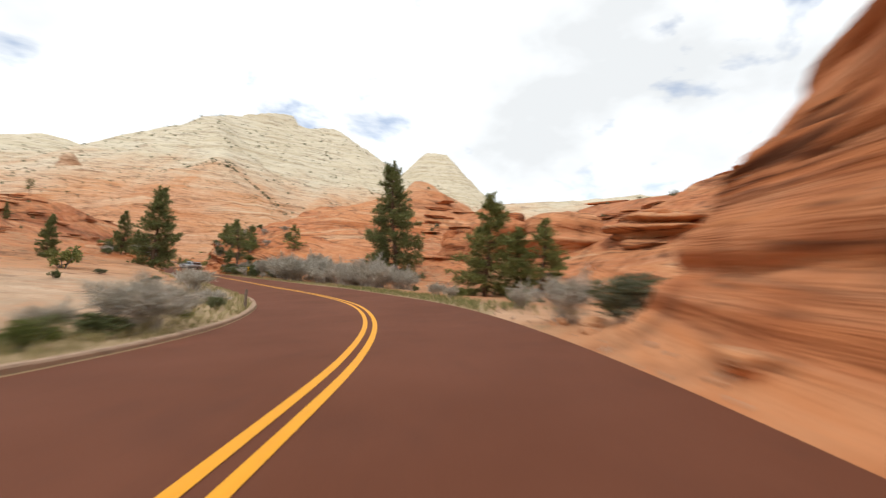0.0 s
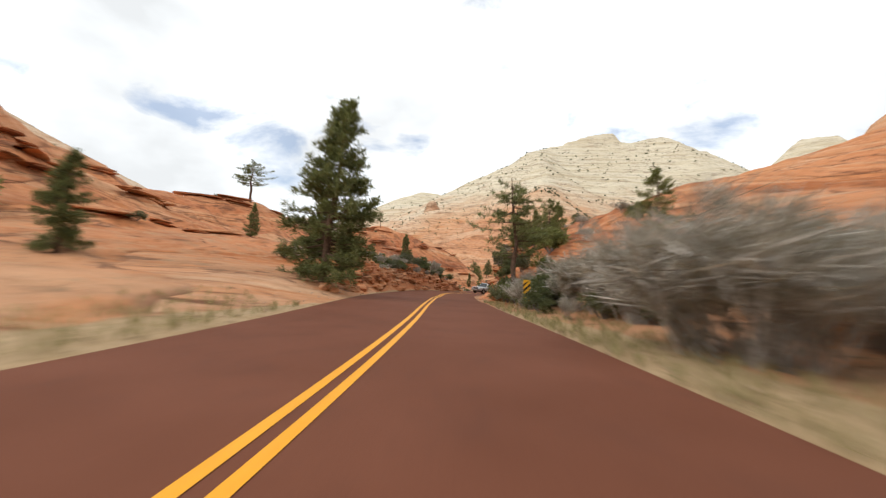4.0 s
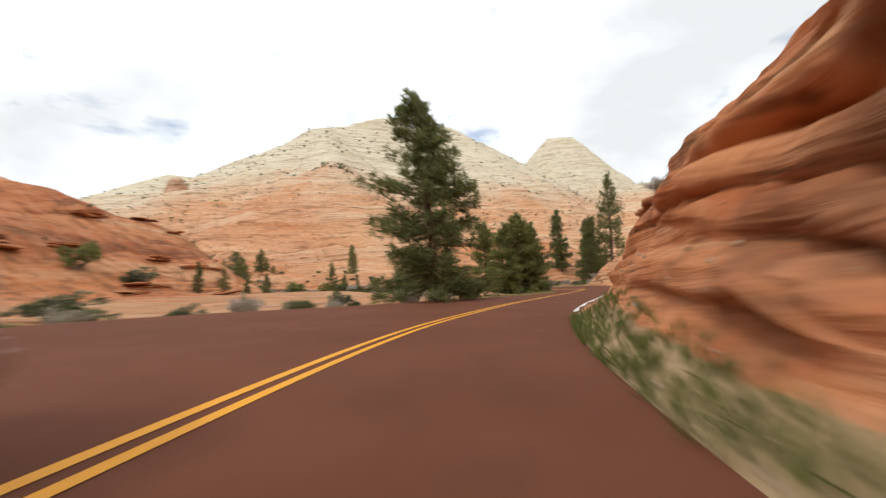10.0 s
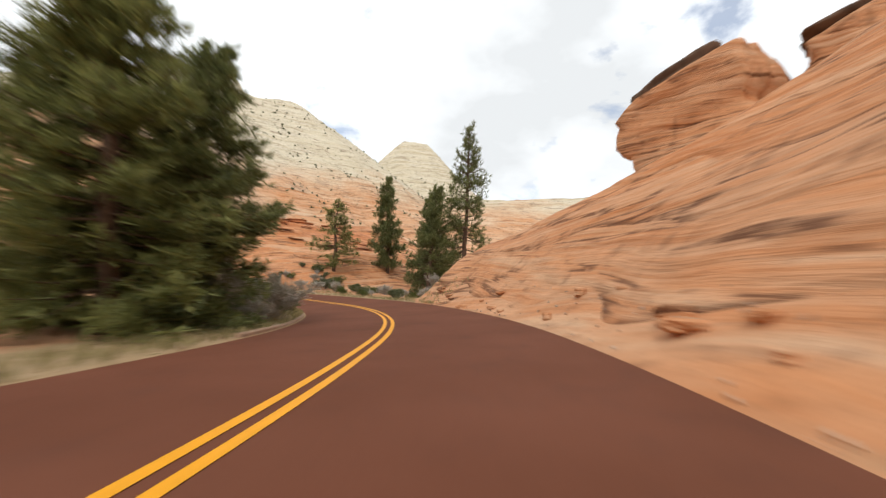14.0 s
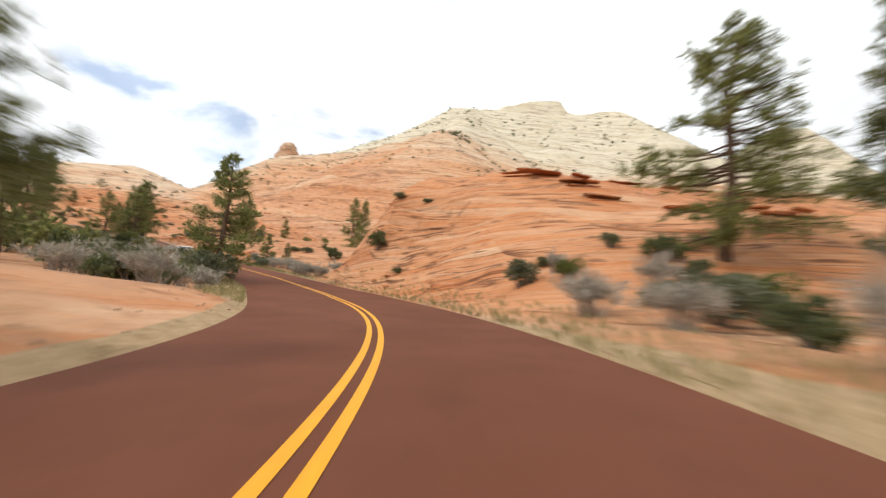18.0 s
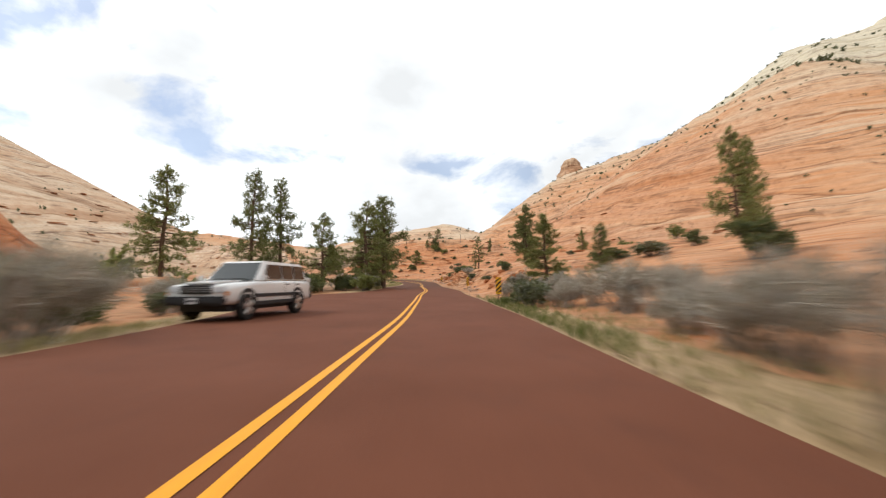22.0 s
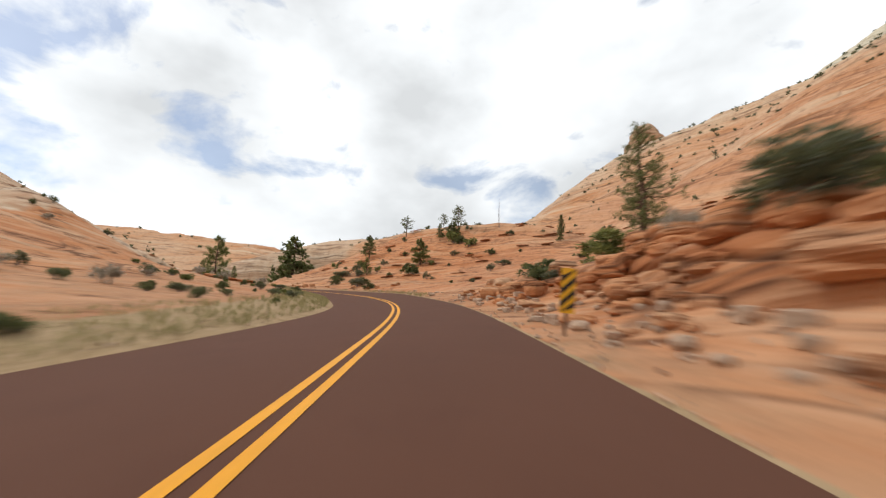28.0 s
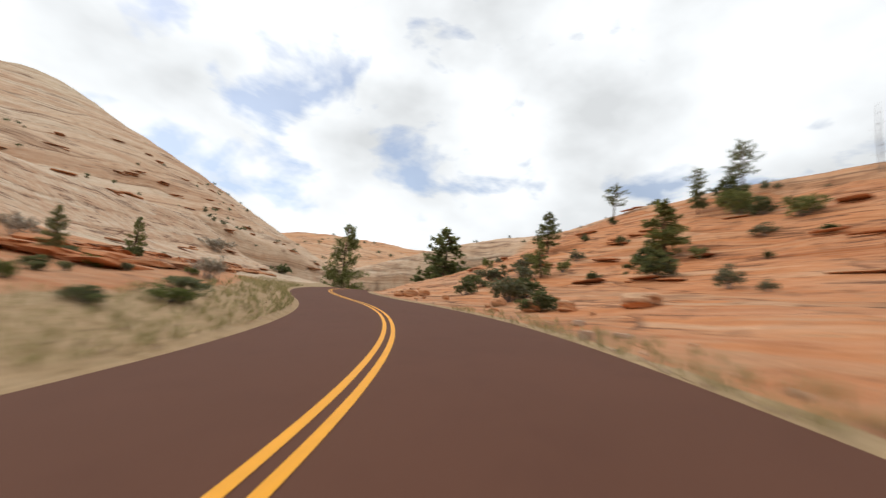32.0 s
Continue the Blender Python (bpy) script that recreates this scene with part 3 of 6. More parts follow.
def strip(side):
    """The land from the asphalt's edge out to 46 m, finest beside the road: rows along the road, columns outward."""
    rows = SIDES[side]
    s_at = np.array([r[0] for r in rows], float)
    kd = np.array([[k[0] for k in r[2]] for r in rows], float)
    kz = np.array([[k[1] for k in r[2]] for r in rows], float)
    kr = np.array([r[1] for r in rows], float)
    at = np.arange(0, len(ST) - 1, 0.7)
    idx = np.arange(len(ST))

    def fine(a):
        return np.interp(at, idx, a)
    st, rz, bank = fine(ST), fine(RZ), fine(BANK)
    cx, cy, rx, ry = fine(RXY[:, 0]), fine(RXY[:, 1]), fine(RIGHT[:, 0]), fine(RIGHT[:, 1])
    rim = fine(EDGE_R if side > 0 else -EDGE_L)
    n = len(st)

    def over(a):
        return np.interp(st, s_at, a)
    d = np.stack([over(kd[:, j] - kd[:, 0]) + rim for j in range(N_KNOT)] + [np.full(n, STRIP_OUT)], 1)
    zz = np.stack([over(kz[:, j]) for j in range(N_KNOT)], 1)
    d = np.concatenate([d[:, :1] - 0.5, d], 1)
    zz = np.concatenate([zz[:, :1] - 0.12, zz], 1)
    xo, yo = cx + side * STRIP_OUT * rx, cy + side * STRIP_OUT * ry
    zo = far_height(xo, yo) - rz
    zz = np.concatenate([zz, zo[:, None]], 1)
    cols = (1, 5, 9, 30, 26, 20, 24) if side > 0 else (1, 5, 8, 16, 14, 14, 18)
    D, Z = [], []
    for j, c in enumerate(cols):
        for q in range(c):
            f = q / c
            D.append(d[:, j] * (1 - f) + d[:, j + 1] * f)
            Z.append(zz[:, j] * (1 - f) + zz[:, j + 1] * f)
    D.append(d[:, -1])
    Z.append(zz[:, -1])
    D, Z = np.stack(D, 1), np.stack(Z, 1)
    # round off the corners of the profiles
    for _ in range(10):
        D[:, 5:-1] = 0.25 * D[:, 4:-2] + 0.5 * D[:, 5:-1] + 0.25 * D[:, 6:]
        Z[:, 5:-1] = 0.25 * Z[:, 4:-2] + 0.5 * Z[:, 5:-1] + 0.25 * Z[:, 6:]
    rough = over(kr)[:, None]
    rx, ry = rx[:, None], ry[:, None]
    x, y = cx[:, None] + side * D * rx, cy[:, None] + side * D * ry
    lean = np.tan(bank)[:, None] * side * np.minimum(D, 9) * fade(D, 16, 6)
    z = rz[:, None] + Z + lean
    edge = fade(D, d[:, 1:2] + 0.5, d[:, 1:2] + 2.4) * fade(D, STRIP_OUT, STRIP_OUT - 6)
    steep = np.clip(np.gradient(Z, axis=1) / (np.gradient(D, axis=1) + 0.05), 0.1, 1.3)
    hard = np.clip((rough - 0.45) / 0.5, 0, 1)
    big = F1.fractal(x / 9, y / 9, z / 5, 2)
    layer = (1 - hard) * (0.30 * beds(x, y, z, 0.9, 0.22, 5) + 0.5 * beds(x, y, z, 2.6, 0.16, 2)) + hard * (0.75 * beds(x, y, z, 0.75, 0.05, 8) + 0.9 * beds(x, y, z, 1.9, 0.07, 3))
    block = F2.fractal(x / 2.6, y / 2.6, z / 1.8, 4)
    push = edge * steep * (rough * (1.1 * big + 0.6 * hard * block) + (0.20 + 0.56 * rough) * layer)
    lift = edge * (rough * 0.5 * F3.fractal(x / 5, y / 5, None, 4) + (0.10 + 0.34 * rough) * layer * fade(steep, 0.9, 0.3))
    x = x - side * push * rx
    y = y - side * push * ry
    z = z + lift + 0.06 * edge * F1.fractal(x / 1.1, y / 1.1, None, 3)
    rust = np.interp(st, *np.array(RUST[side]).T)[:, None] * fade(D, 40, 14) + np.zeros_like(x)
    hill = rust_at(x, y)
    wide = np.interp(st, *np.array(VERGE[side]).T)[:, None]
    verge = fade(D - rim[:, None], wide * 1.4, wide * 0.6) * (wide > 0.05)
    return x, y, z, np.where(hill < 0, rust + hill, np.maximum(rust, hill)), verge


# where the rock is rusty red rather than orange
RUST = {1: ((-4, .75), (.6, .75), (.9, .1), (5.4, .3), (6.4, .9), (11.0, .95), (12.1, .8), (12.8, .25), (13, .1), (16.6, .1), (17.6, .15), (22.5, .15), (24, .3), (27, .2), (28.2, -.25), (30.2, -.3), (31, .05), (36, .1)),
        -1: ((-4, .05), (5, .1), (6.3, .25), (7.2, .5), (9.8, .6), (10.4, .2), (36, .1))}


# metres of dry grass and soil beside the asphalt
VERGE = {1: ((-4, 0), (1.0, 0), (1.5, 2.2), (4.9, 2.2), (5.6, .2), (8.4, .1), (9.2, 1.0), (11, .9), (11.6, 0), (16.6, 0), (17.2, 2.4), (18.4, 1.4), (19.2, .1), (21.6, .1), (22.2, 2.0), (23.6, 1.4), (24.2, .2), (30, .2), (36, .8)),
         -1: ((-4, 3.6), (3.2, 3.0), (4.8, 1.6), (5.4, .2), (9.6, .1), (10.2, 1.6), (12.4, 2.0), (16.8, 4.5), (17.9, 3.2), (18.4, .5), (19.6, .6), (20.2, 2.6), (25.6, 2.6), (27.2, 1.4), (28.4, 2.4), (30, 3.4), (33, 3.4), (39, 2))}


def rust_at(x, y):
    """Red hills among the paler land."""
    out = np.zeros(np.shape(x))
    for cx, cy, r, k in ((35, 85, 75, .85), (-90, 60, 60, .8), (-135, 150, 60, 1.0), (-70, 236, 22, .5), (-300, 240, 26, .3), (-225, 285, 90, .4), (-275, 250, 45, .25)):
        out = np.maximum(out, k * fade(np.hypot(x - cx, y - cy), r, 0.45 * r))
    # and cream-coloured ones, below nought
    for cx, cy, r, k in ((-315, 110, 175, .85), (-420, 330, 170, .5), (-18, 20, 28, .7), (-225, 196, 85, .95), (-480, 560, 160, .6)):
        out = out - k * (out < 0.02) * fade(np.hypot(x - cx, y - cy), r, 0.5 * r)
    return out

# ---- the large structure ----
def sheet(name, x, y, z, material, flip=False, smooth=True, rust=None):
    """A grid of places as one mesh."""
    r, c = x.shape
    co = np.stack([x, y, z], -1).reshape(-1, 3)
    i = np.arange(r * c).reshape(r, c)
    quad = np.stack([i[:-1, :-1], i[:-1, 1:], i[1:, 1:], i[1:, :-1]], -1).reshape(-1, 4)
    if flip:
        quad = quad[:, ::-1]
    me = bpy.data.meshes.new(name)
    me.from_pydata(co.tolist(), [], quad.tolist())
    me.materials.append(material)
    if smooth:
        me.polygons.foreach_set("use_smooth", np.ones(len(me.polygons), bool))
    if rust is not None:
        me.attributes.new("rust", 'FLOAT', 'POINT').data.foreach_set("value", rust.ravel().astype(np.float32))
    return new(name, me)


def build_land():
    for side, name in ((1, "ground_right"), (-1, "ground_left")):
        x, y, z, rust, verge = strip(side)
        ob = sheet(name, x, y, z, ROCK_NEAR, flip=side > 0, rust=rust)
        ob.data.attributes.new("verge", 'FLOAT', 'POINT').data.foreach_set("value", verge.ravel().astype(np.float32))
        tagged(ob, "orange layered slickrock and sand beside the road", "ground", kind="structure")
    gx = np.concatenate([np.arange(-1500, -420, 30), np.arange(-420, 120, 2.0), np.arange(120, 900, 30)])
    gy = np.concatenate([np.arange(-500, -60, 30), np.arange(-60, 440, 2.0), np.arange(440, 900, 4), np.arange(900, 1500, 30)])
    X, Y = np.meshgrid(gx, gy)
    row, d, r = nearest(X, Y)
    Z = far_height(X.ravel(), Y.ravel()).reshape(X.shape)
    Z = Z - 6.0 * fade(r, STRIP_OUT - 1, STRIP_OUT - 9)
    inner = r < STRIP_OUT - 9
    Z[inner] = np.minimum(Z[inner], RZ[row[inner]] - 7)
    tagged(sheet("ground", X, Y, Z, ROCK_FAR, rust=rust_at(X, Y)), "pale and orange sandstone land rising to the mountain", "ground", kind="structure")


def ribbon(name, d0, d1, lift, material, n=6, lo=None, hi=None):
    """A band of the road between two distances from the driver's line."""
    d0, d1 = (np.broadcast_to(np.asarray(v, float), ST.shape) for v in (d0, d1))
    f = np.linspace(0, 1, n)[None, :]
    d = d0[:, None] * (1 - f) + d1[:, None] * f
    x = RXY[:, :1] + d * RIGHT[:, :1]
    y = RXY[:, 1:] + d * RIGHT[:, 1:]
    z = RZ[:, None] + np.tan(BANK)[:, None] * d + lift
    return sheet(name, x, y, z, material, flip=True)


build_land()
tagged(ribbon("road", EDGE_L - 0.05, EDGE_R + 0.05, 0.02, ASPHALT, 12), "dark red asphalt road with a banked surface", "road", kind="structure")
for dd in (-0.125, 0.125):
    tagged(ribbon("road_line", LINE_D + dd - 0.06, LINE_D + dd + 0.06, 0.026, YELLOW, 2), "solid yellow centre line painted on the road", "road marking", kind="structure")

# ---- helpers for things ----
from mathutils.bvhtree import BVHTree


def make_land_tree():
    """The ground's faces, to set things down on them."""
    co, fa, at = [], [], 0
    for ob in scene.objects:
        if ob.name.startswith("ground"):
            me = ob.data
            v = np.empty(len(me.vertices) * 3)
            me.vertices.foreach_get("co", v)
            q = np.empty(len(me.polygons) * 4, int)
            me.polygons.foreach_get("vertices", q)
            co += v.reshape(-1, 3).tolist()
            fa += (q.reshape(-1, 4) + at).tolist()
            at += len(v) // 3
    return BVHTree.FromPolygons(co, fa)


LAND = make_land_tree()


def ground_at(x, y):
    """Height and slope of the land's top at a place."""
    hit, normal, _, _ = LAND.ray_cast(Vector((x, y, 600)), Vector((0, 0, -1)))
    return (hit.z, normal) if hit else (0.0, Vector((0, 0, 1)))


def mesh_of(name, co, faces, material, smooth=False):
    me = bpy.data.meshes.new(name)
    me.from_pydata([tuple(c) for c in co], [], faces)
    me.materials.append(material)
    if smooth:
        me.polygons.foreach_set("use_smooth", np.ones(len(me.polygons), bool))
    return me


def part(name, me, parent, label=""):
    ob = new(name, me)
    ob.parent = parent
    if label:
        ob["label"] = label
    return ob


def tube(co, faces, points, radii, sides=6):
    """Adds a bent, tapering round bar through the points."""
    base = len(co)
    pts = [Vector(p) for p in points]
    for i, (p, r) in enumerate(zip(pts, radii)):
        ax = (pts[min(i + 1, len(pts) - 1)] - pts[max(i - 1, 0)]).normalized()
        u = ax.orthogonal().normalized()
        v = ax.cross(u)
        for k in range(sides):
            a = 2 * math.pi * k / sides
            co.append(p + r * (math.cos(a) * u + math.sin(a) * v))
    for i in range(len(pts) - 1):
        for k in range(sides):
            a, b = base + i * sides + k, base + i * sides + (k + 1) % sides
            faces.append((a, b, b + sides, a + sides))


def tufts(rng, centres, outward, blades, length, width, spread=0.9):
    """Leaves or needles as small pointed blades round each centre. Returns places and faces."""
    n = len(centres)
    c = np.repeat(np.asarray(centres, float), blades, 0)
    o = np.repeat(np.asarray(outward, float), blades, 0)
    d = o + spread * rng.normal(size=(n * blades, 3))
    d /= np.linalg.norm(d, axis=1)[:, None] + 1e-9
    side = np.cross(d, rng.normal(size=d.shape))
    side /= np.linalg.norm(side, axis=1)[:, None] + 1e-9
    ln = length * rng.uniform(0.6, 1.3, (n * blades, 1))
    wd = width * rng.uniform(0.7, 1.3, (n * blades, 1))
    a = c - 0.15 * ln * d
    b = c + 0.45 * ln * d + 0.5 * wd * side
    e = c + 0.45 * ln * d - 0.5 * wd * side
    t = c + ln * d
    co = np.stack([a, b, t, e], 1).reshape(-1, 3)
    k = 4 * np.arange(n * blades)
    return co, np.stack([k, k + 1, k + 2, k + 3], 1)


# ---- materials of plants ----
def leaf_material(name, dark, light, rough=0.6, thin=0.35):
    k = Nodes(name, rough, 0.25)
    isl = k.t.nodes.new("ShaderNodeNewGeometry").outputs["Random Per Island"]
    one = k.t.nodes.new("ShaderNodeObjectInfo").outputs["Random"]
    col = k.ramp(isl, (0.0, dark), (0.75, light), (1.0, tuple(min(1, 1.5 * c) for c in light)))
    col = k.mix(0.35, col, k.ramp(one, (0.0, (0.65, 0.68, 0.6)), (1.0, (1.0, 1.0, 0.9))), 'MULTIPLY')
    m = k.done(col)
    # thin leaves let part of the light through
    glow = k.put("ShaderNodeBsdfTranslucent", Color=k.mix(0.5, col, (0.30, 0.32, 0.10)))
    both = k.put("ShaderNodeMixShader", Fac=thin)
    k.t.links.new(k.b.outputs[0], both.inputs[1])
    k.t.links.new(glow.outputs[0], both.inputs[2])
    k.t.links.new(both.outputs[0], k.t.nodes["Material Output"].inputs["Surface"])
    return m


PINE_LEAF = leaf_material("pine_needles", (0.056, 0.068, 0.03), (0.185, 0.20, 0.085), thin=0.42)
YELLOW_LEAF = leaf_material("sunlit_pine_needles", (0.075, 0.088, 0.03), (0.25, 0.26, 0.095), thin=0.42)
JUNIPER_LEAF = leaf_material("juniper_leaf", (0.04, 0.052, 0.026), (0.13, 0.145, 0.07))
SCRUB_LEAF = leaf_material("dark_scrub_leaf", (0.055, 0.06, 0.045), (0.17, 0.175, 0.125))
SAGE_LEAF = leaf_material("sage_leaf", (0.07, 0.085, 0.05), (0.19, 0.20, 0.12))
GREEN_LEAF = leaf_material("low_green_leaf", (0.05, 0.07, 0.015), (0.15, 0.17, 0.05))
RUST_LEAF = leaf_material("rusty_leaf", (0.16, 0.07, 0.02), (0.36, 0.17, 0.055))
TWIG = leaf_material("grey_twig", (0.24, 0.21, 0.185), (0.50, 0.45, 0.41), 0.9, 0.2)
DRY_GRASS = leaf_material("dry_grass", (0.20, 0.16, 0.075), (0.42, 0.35, 0.19), 0.9)
BARK = make_plain("pine_bark", (0.12, 0.075, 0.05), 0.95, 0.45, 7.0)
GREY_BARK = make_plain("weathered_bark", (0.20, 0.17, 0.15), 0.95, 0.35, 9.0)


# ---- trees and shrubs, each kind built once, 10 m or 1 m high, and then set out ----
PROTO = {}


def build_pine(seed, low, wide, dense, leaf, name="pine_tree", flat=False, layers=15, blades=8, width=0.042):
    """A pine 10 m high: bent trunk, limbs in whorls, needles in tufts along the limbs."""
    rng = np.random.RandomState(seed)
    ob = new(name)
    co, fa = [], []
    bend = rng.normal(0, 0.10, (6, 2)).cumsum(0)
    zs = np.linspace(-0.3, 10, 7)
    spine = [(0, 0, zs[0])] + [(bend[i][0], bend[i][1], zs[i + 1]) for i in range(6)]
    tube(co, fa, spine, [0.19, 0.17, 0.15, 0.12, 0.09, 0.055, 0.012], 8)

    def axis(z):
        return np.array([np.interp(z, zs, [p[j] for p in spine]) for j in (0, 1)] + [z])
    cen, out = [], []
    for i in range(layers):
        for q in range(rng.randint(6, 10)):
            f = min(0.985, max(0.0, (i + rng.uniform(-0.35, 0.85)) / layers))
            z = 10 * (low + (0.97 - low) * f)
            if flat:
                reach = wide * 10 * (0.35 + 0.65 * math.sin(math.pi * min(1, 0.25 + 0.75 * f))) * rng.uniform(0.6, 1.1)
            else:
                reach = wide * 10 * (1 - f) ** 0.8 * (0.66 + 0.34 * min(1, f * 4)) + 0.16
            a = rng.rand() * 2 * math.pi
            r = reach * rng.uniform(0.55, 1.15) * (1 + 0.16 * math.sin(2 * a + seed))
            rise = (0.10 if flat else -0.20 + 0.75 * f) * r
            p0 = axis(z)
            tip = p0 + np.array([r * math.cos(a), r * math.sin(a), rise + rng.normal(0, 0.12)])
            mid = 0.5 * (p0 + tip) + np.array([0, 0, -0.08 * r])
            tube(co, fa, [p0, mid, tip], [0.03 + 0.010 * r, 0.018 + 0.005 * r, 0.005], 4)
            m = max(4, int(dense * (3 + 6 * r)))
            across = np.array([-math.sin(a), math.cos(a), 0])
            for _ in range(m):
                g = rng.uniform(0.22, 1.04) ** 0.75
                at = p0 * (1 - g) + tip * g + np.array([0, 0, -0.32 * r * g * (1 - g)])
                at = at + across * rng.normal(0, 0.05 + 0.15 * r * (1.1 - g)) + rng.normal(0, 0.07, 3) + np.array([0, 0, rng.normal(0.02, 0.07 if flat else 0.13)])
                o = tip - p0
                cen.append(at)
                out.append(o / (np.linalg.norm(o) + 1e-6) * 0.7 + np.array([0, 0, 0.45]))
    part("trunk", mesh_of("trunk", co, fa, BARK, True), ob)
    lc, lf = tufts(rng, cen, out, blades, 0.30, width, 0.85)
    part("crown", mesh_of("crown", lc, lf.tolist(), leaf), ob)
    return ob


def build_round(seed, leaf, name, stems=5, n=420, tall=1.0, blade=(0.11, 0.03), bark=GREY_BARK, lumps=9):
    """A rounded shrub or juniper 1 m high and 1 m wide: stems that fork, lumps of small leaves with gaps."""
    rng = np.random.RandomState(seed)
    ob = new(name)
    co, fa, cen, out = [], [], [], []
    for i in range(lumps):
        a, r = rng.rand() * 2 * math.pi, 0.40 * math.sqrt(rng.rand())
        h = tall * rng.uniform(0.30, 0.88) * (1 - 0.6 * r)
        c = np.array([r * math.cos(a), r * math.sin(a), h])
        if i < stems:
            tube(co, fa, [(0.04 * math.cos(a), 0.04 * math.sin(a), -0.06), 0.5 * c + np.array([0, 0, -0.05]), c], [0.03, 0.02, 0.006], 5)
        size = rng.uniform(0.13, 0.24)
        for _ in range(n // lumps):
            d = rng.normal(size=3)
            d /= np.linalg.norm(d)
            p = c + d * size * rng.uniform(0.55, 1.1) * np.array([1.15, 1.15, 0.85])
            p[2] = max(p[2], 0.02)
            cen.append(p)
            out.append(d + np.array([0, 0, 0.3]))
    part("woody_base", mesh_of("woody_base", co, fa, bark, True), ob)
    lc, lf = tufts(rng, cen, out, 5, blade[0], blade[1], 0.8)
    part("foliage", mesh_of("foliage", lc, lf.tolist(), leaf), ob)
    return ob


def build_bare(seed, name="bare_shrub", n=46, blades=4, width=0.009):
    """A leafless grey shrub 1 m high: many forking stems ending in fine twigs."""
    rng = np.random.RandomState(seed)
    ob = new(name)
    co, fa, cen, out = [], [], [], []
    for i in range(n):
        a, lean = rng.rand() * 2 * math.pi, rng.uniform(0.05, 0.62)
        ln = rng.uniform(0.55, 1.0)
        foot = np.array([rng.normal(0, 0.10), rng.normal(0, 0.10), -0.04])
        d = np.array([lean * math.cos(a), lean * math.sin(a), 1 - 0.35 * lean])
        p1 = foot + 0.45 * ln * d + rng.normal(0, 0.03, 3)
        p2 = foot + 0.9 * ln * d + rng.normal(0, 0.06, 3)
        tube(co, fa, [foot, p1, p2], [0.008, 0.005, 0.0015], 3)
        for g in (0.5, 0.62, 0.75, 0.88, 1.0):
            for _ in range(3):
                cen.append(p1 * (1 - g) + p2 * g + rng.normal(0, 0.025, 3))
                out.append(d * 0.8)
    part("woody_base", mesh_of("woody_base", co, fa, TWIG), ob)
    lc, lf = tufts(rng, cen, out, blades, 0.18, width, 0.55)
    part("twig_crown", mesh_of("twig_crown", lc, lf.tolist(), TWIG), ob)
    return ob


def build_snag(seed):
    rng = np.random.RandomState(seed)
    ob = new("dead_sapling")
    co, fa = [], []
    tube(co, fa, [(0, 0, -0.2), (0.1, 0, 5), (0.0, 0.1, 10)], [0.12, 0.09, 0.02], 6)
    part("trunk", mesh_of("trunk", co, fa, GREY_BARK, True), ob)
    co, fa = [], []
    for _ in range(16):
        z, a, r = rng.uniform(2.5, 9), rng.rand() * 6.28, rng.uniform(0.5, 1.3)
        tube(co, fa, [(0.05, 0, z), (r * math.cos(a), r * math.sin(a), z + 0.6 * r)], [0.035, 0.006], 4)
    part("branch_crown", mesh_of("branches", co, fa, GREY_BARK), ob)
    return ob


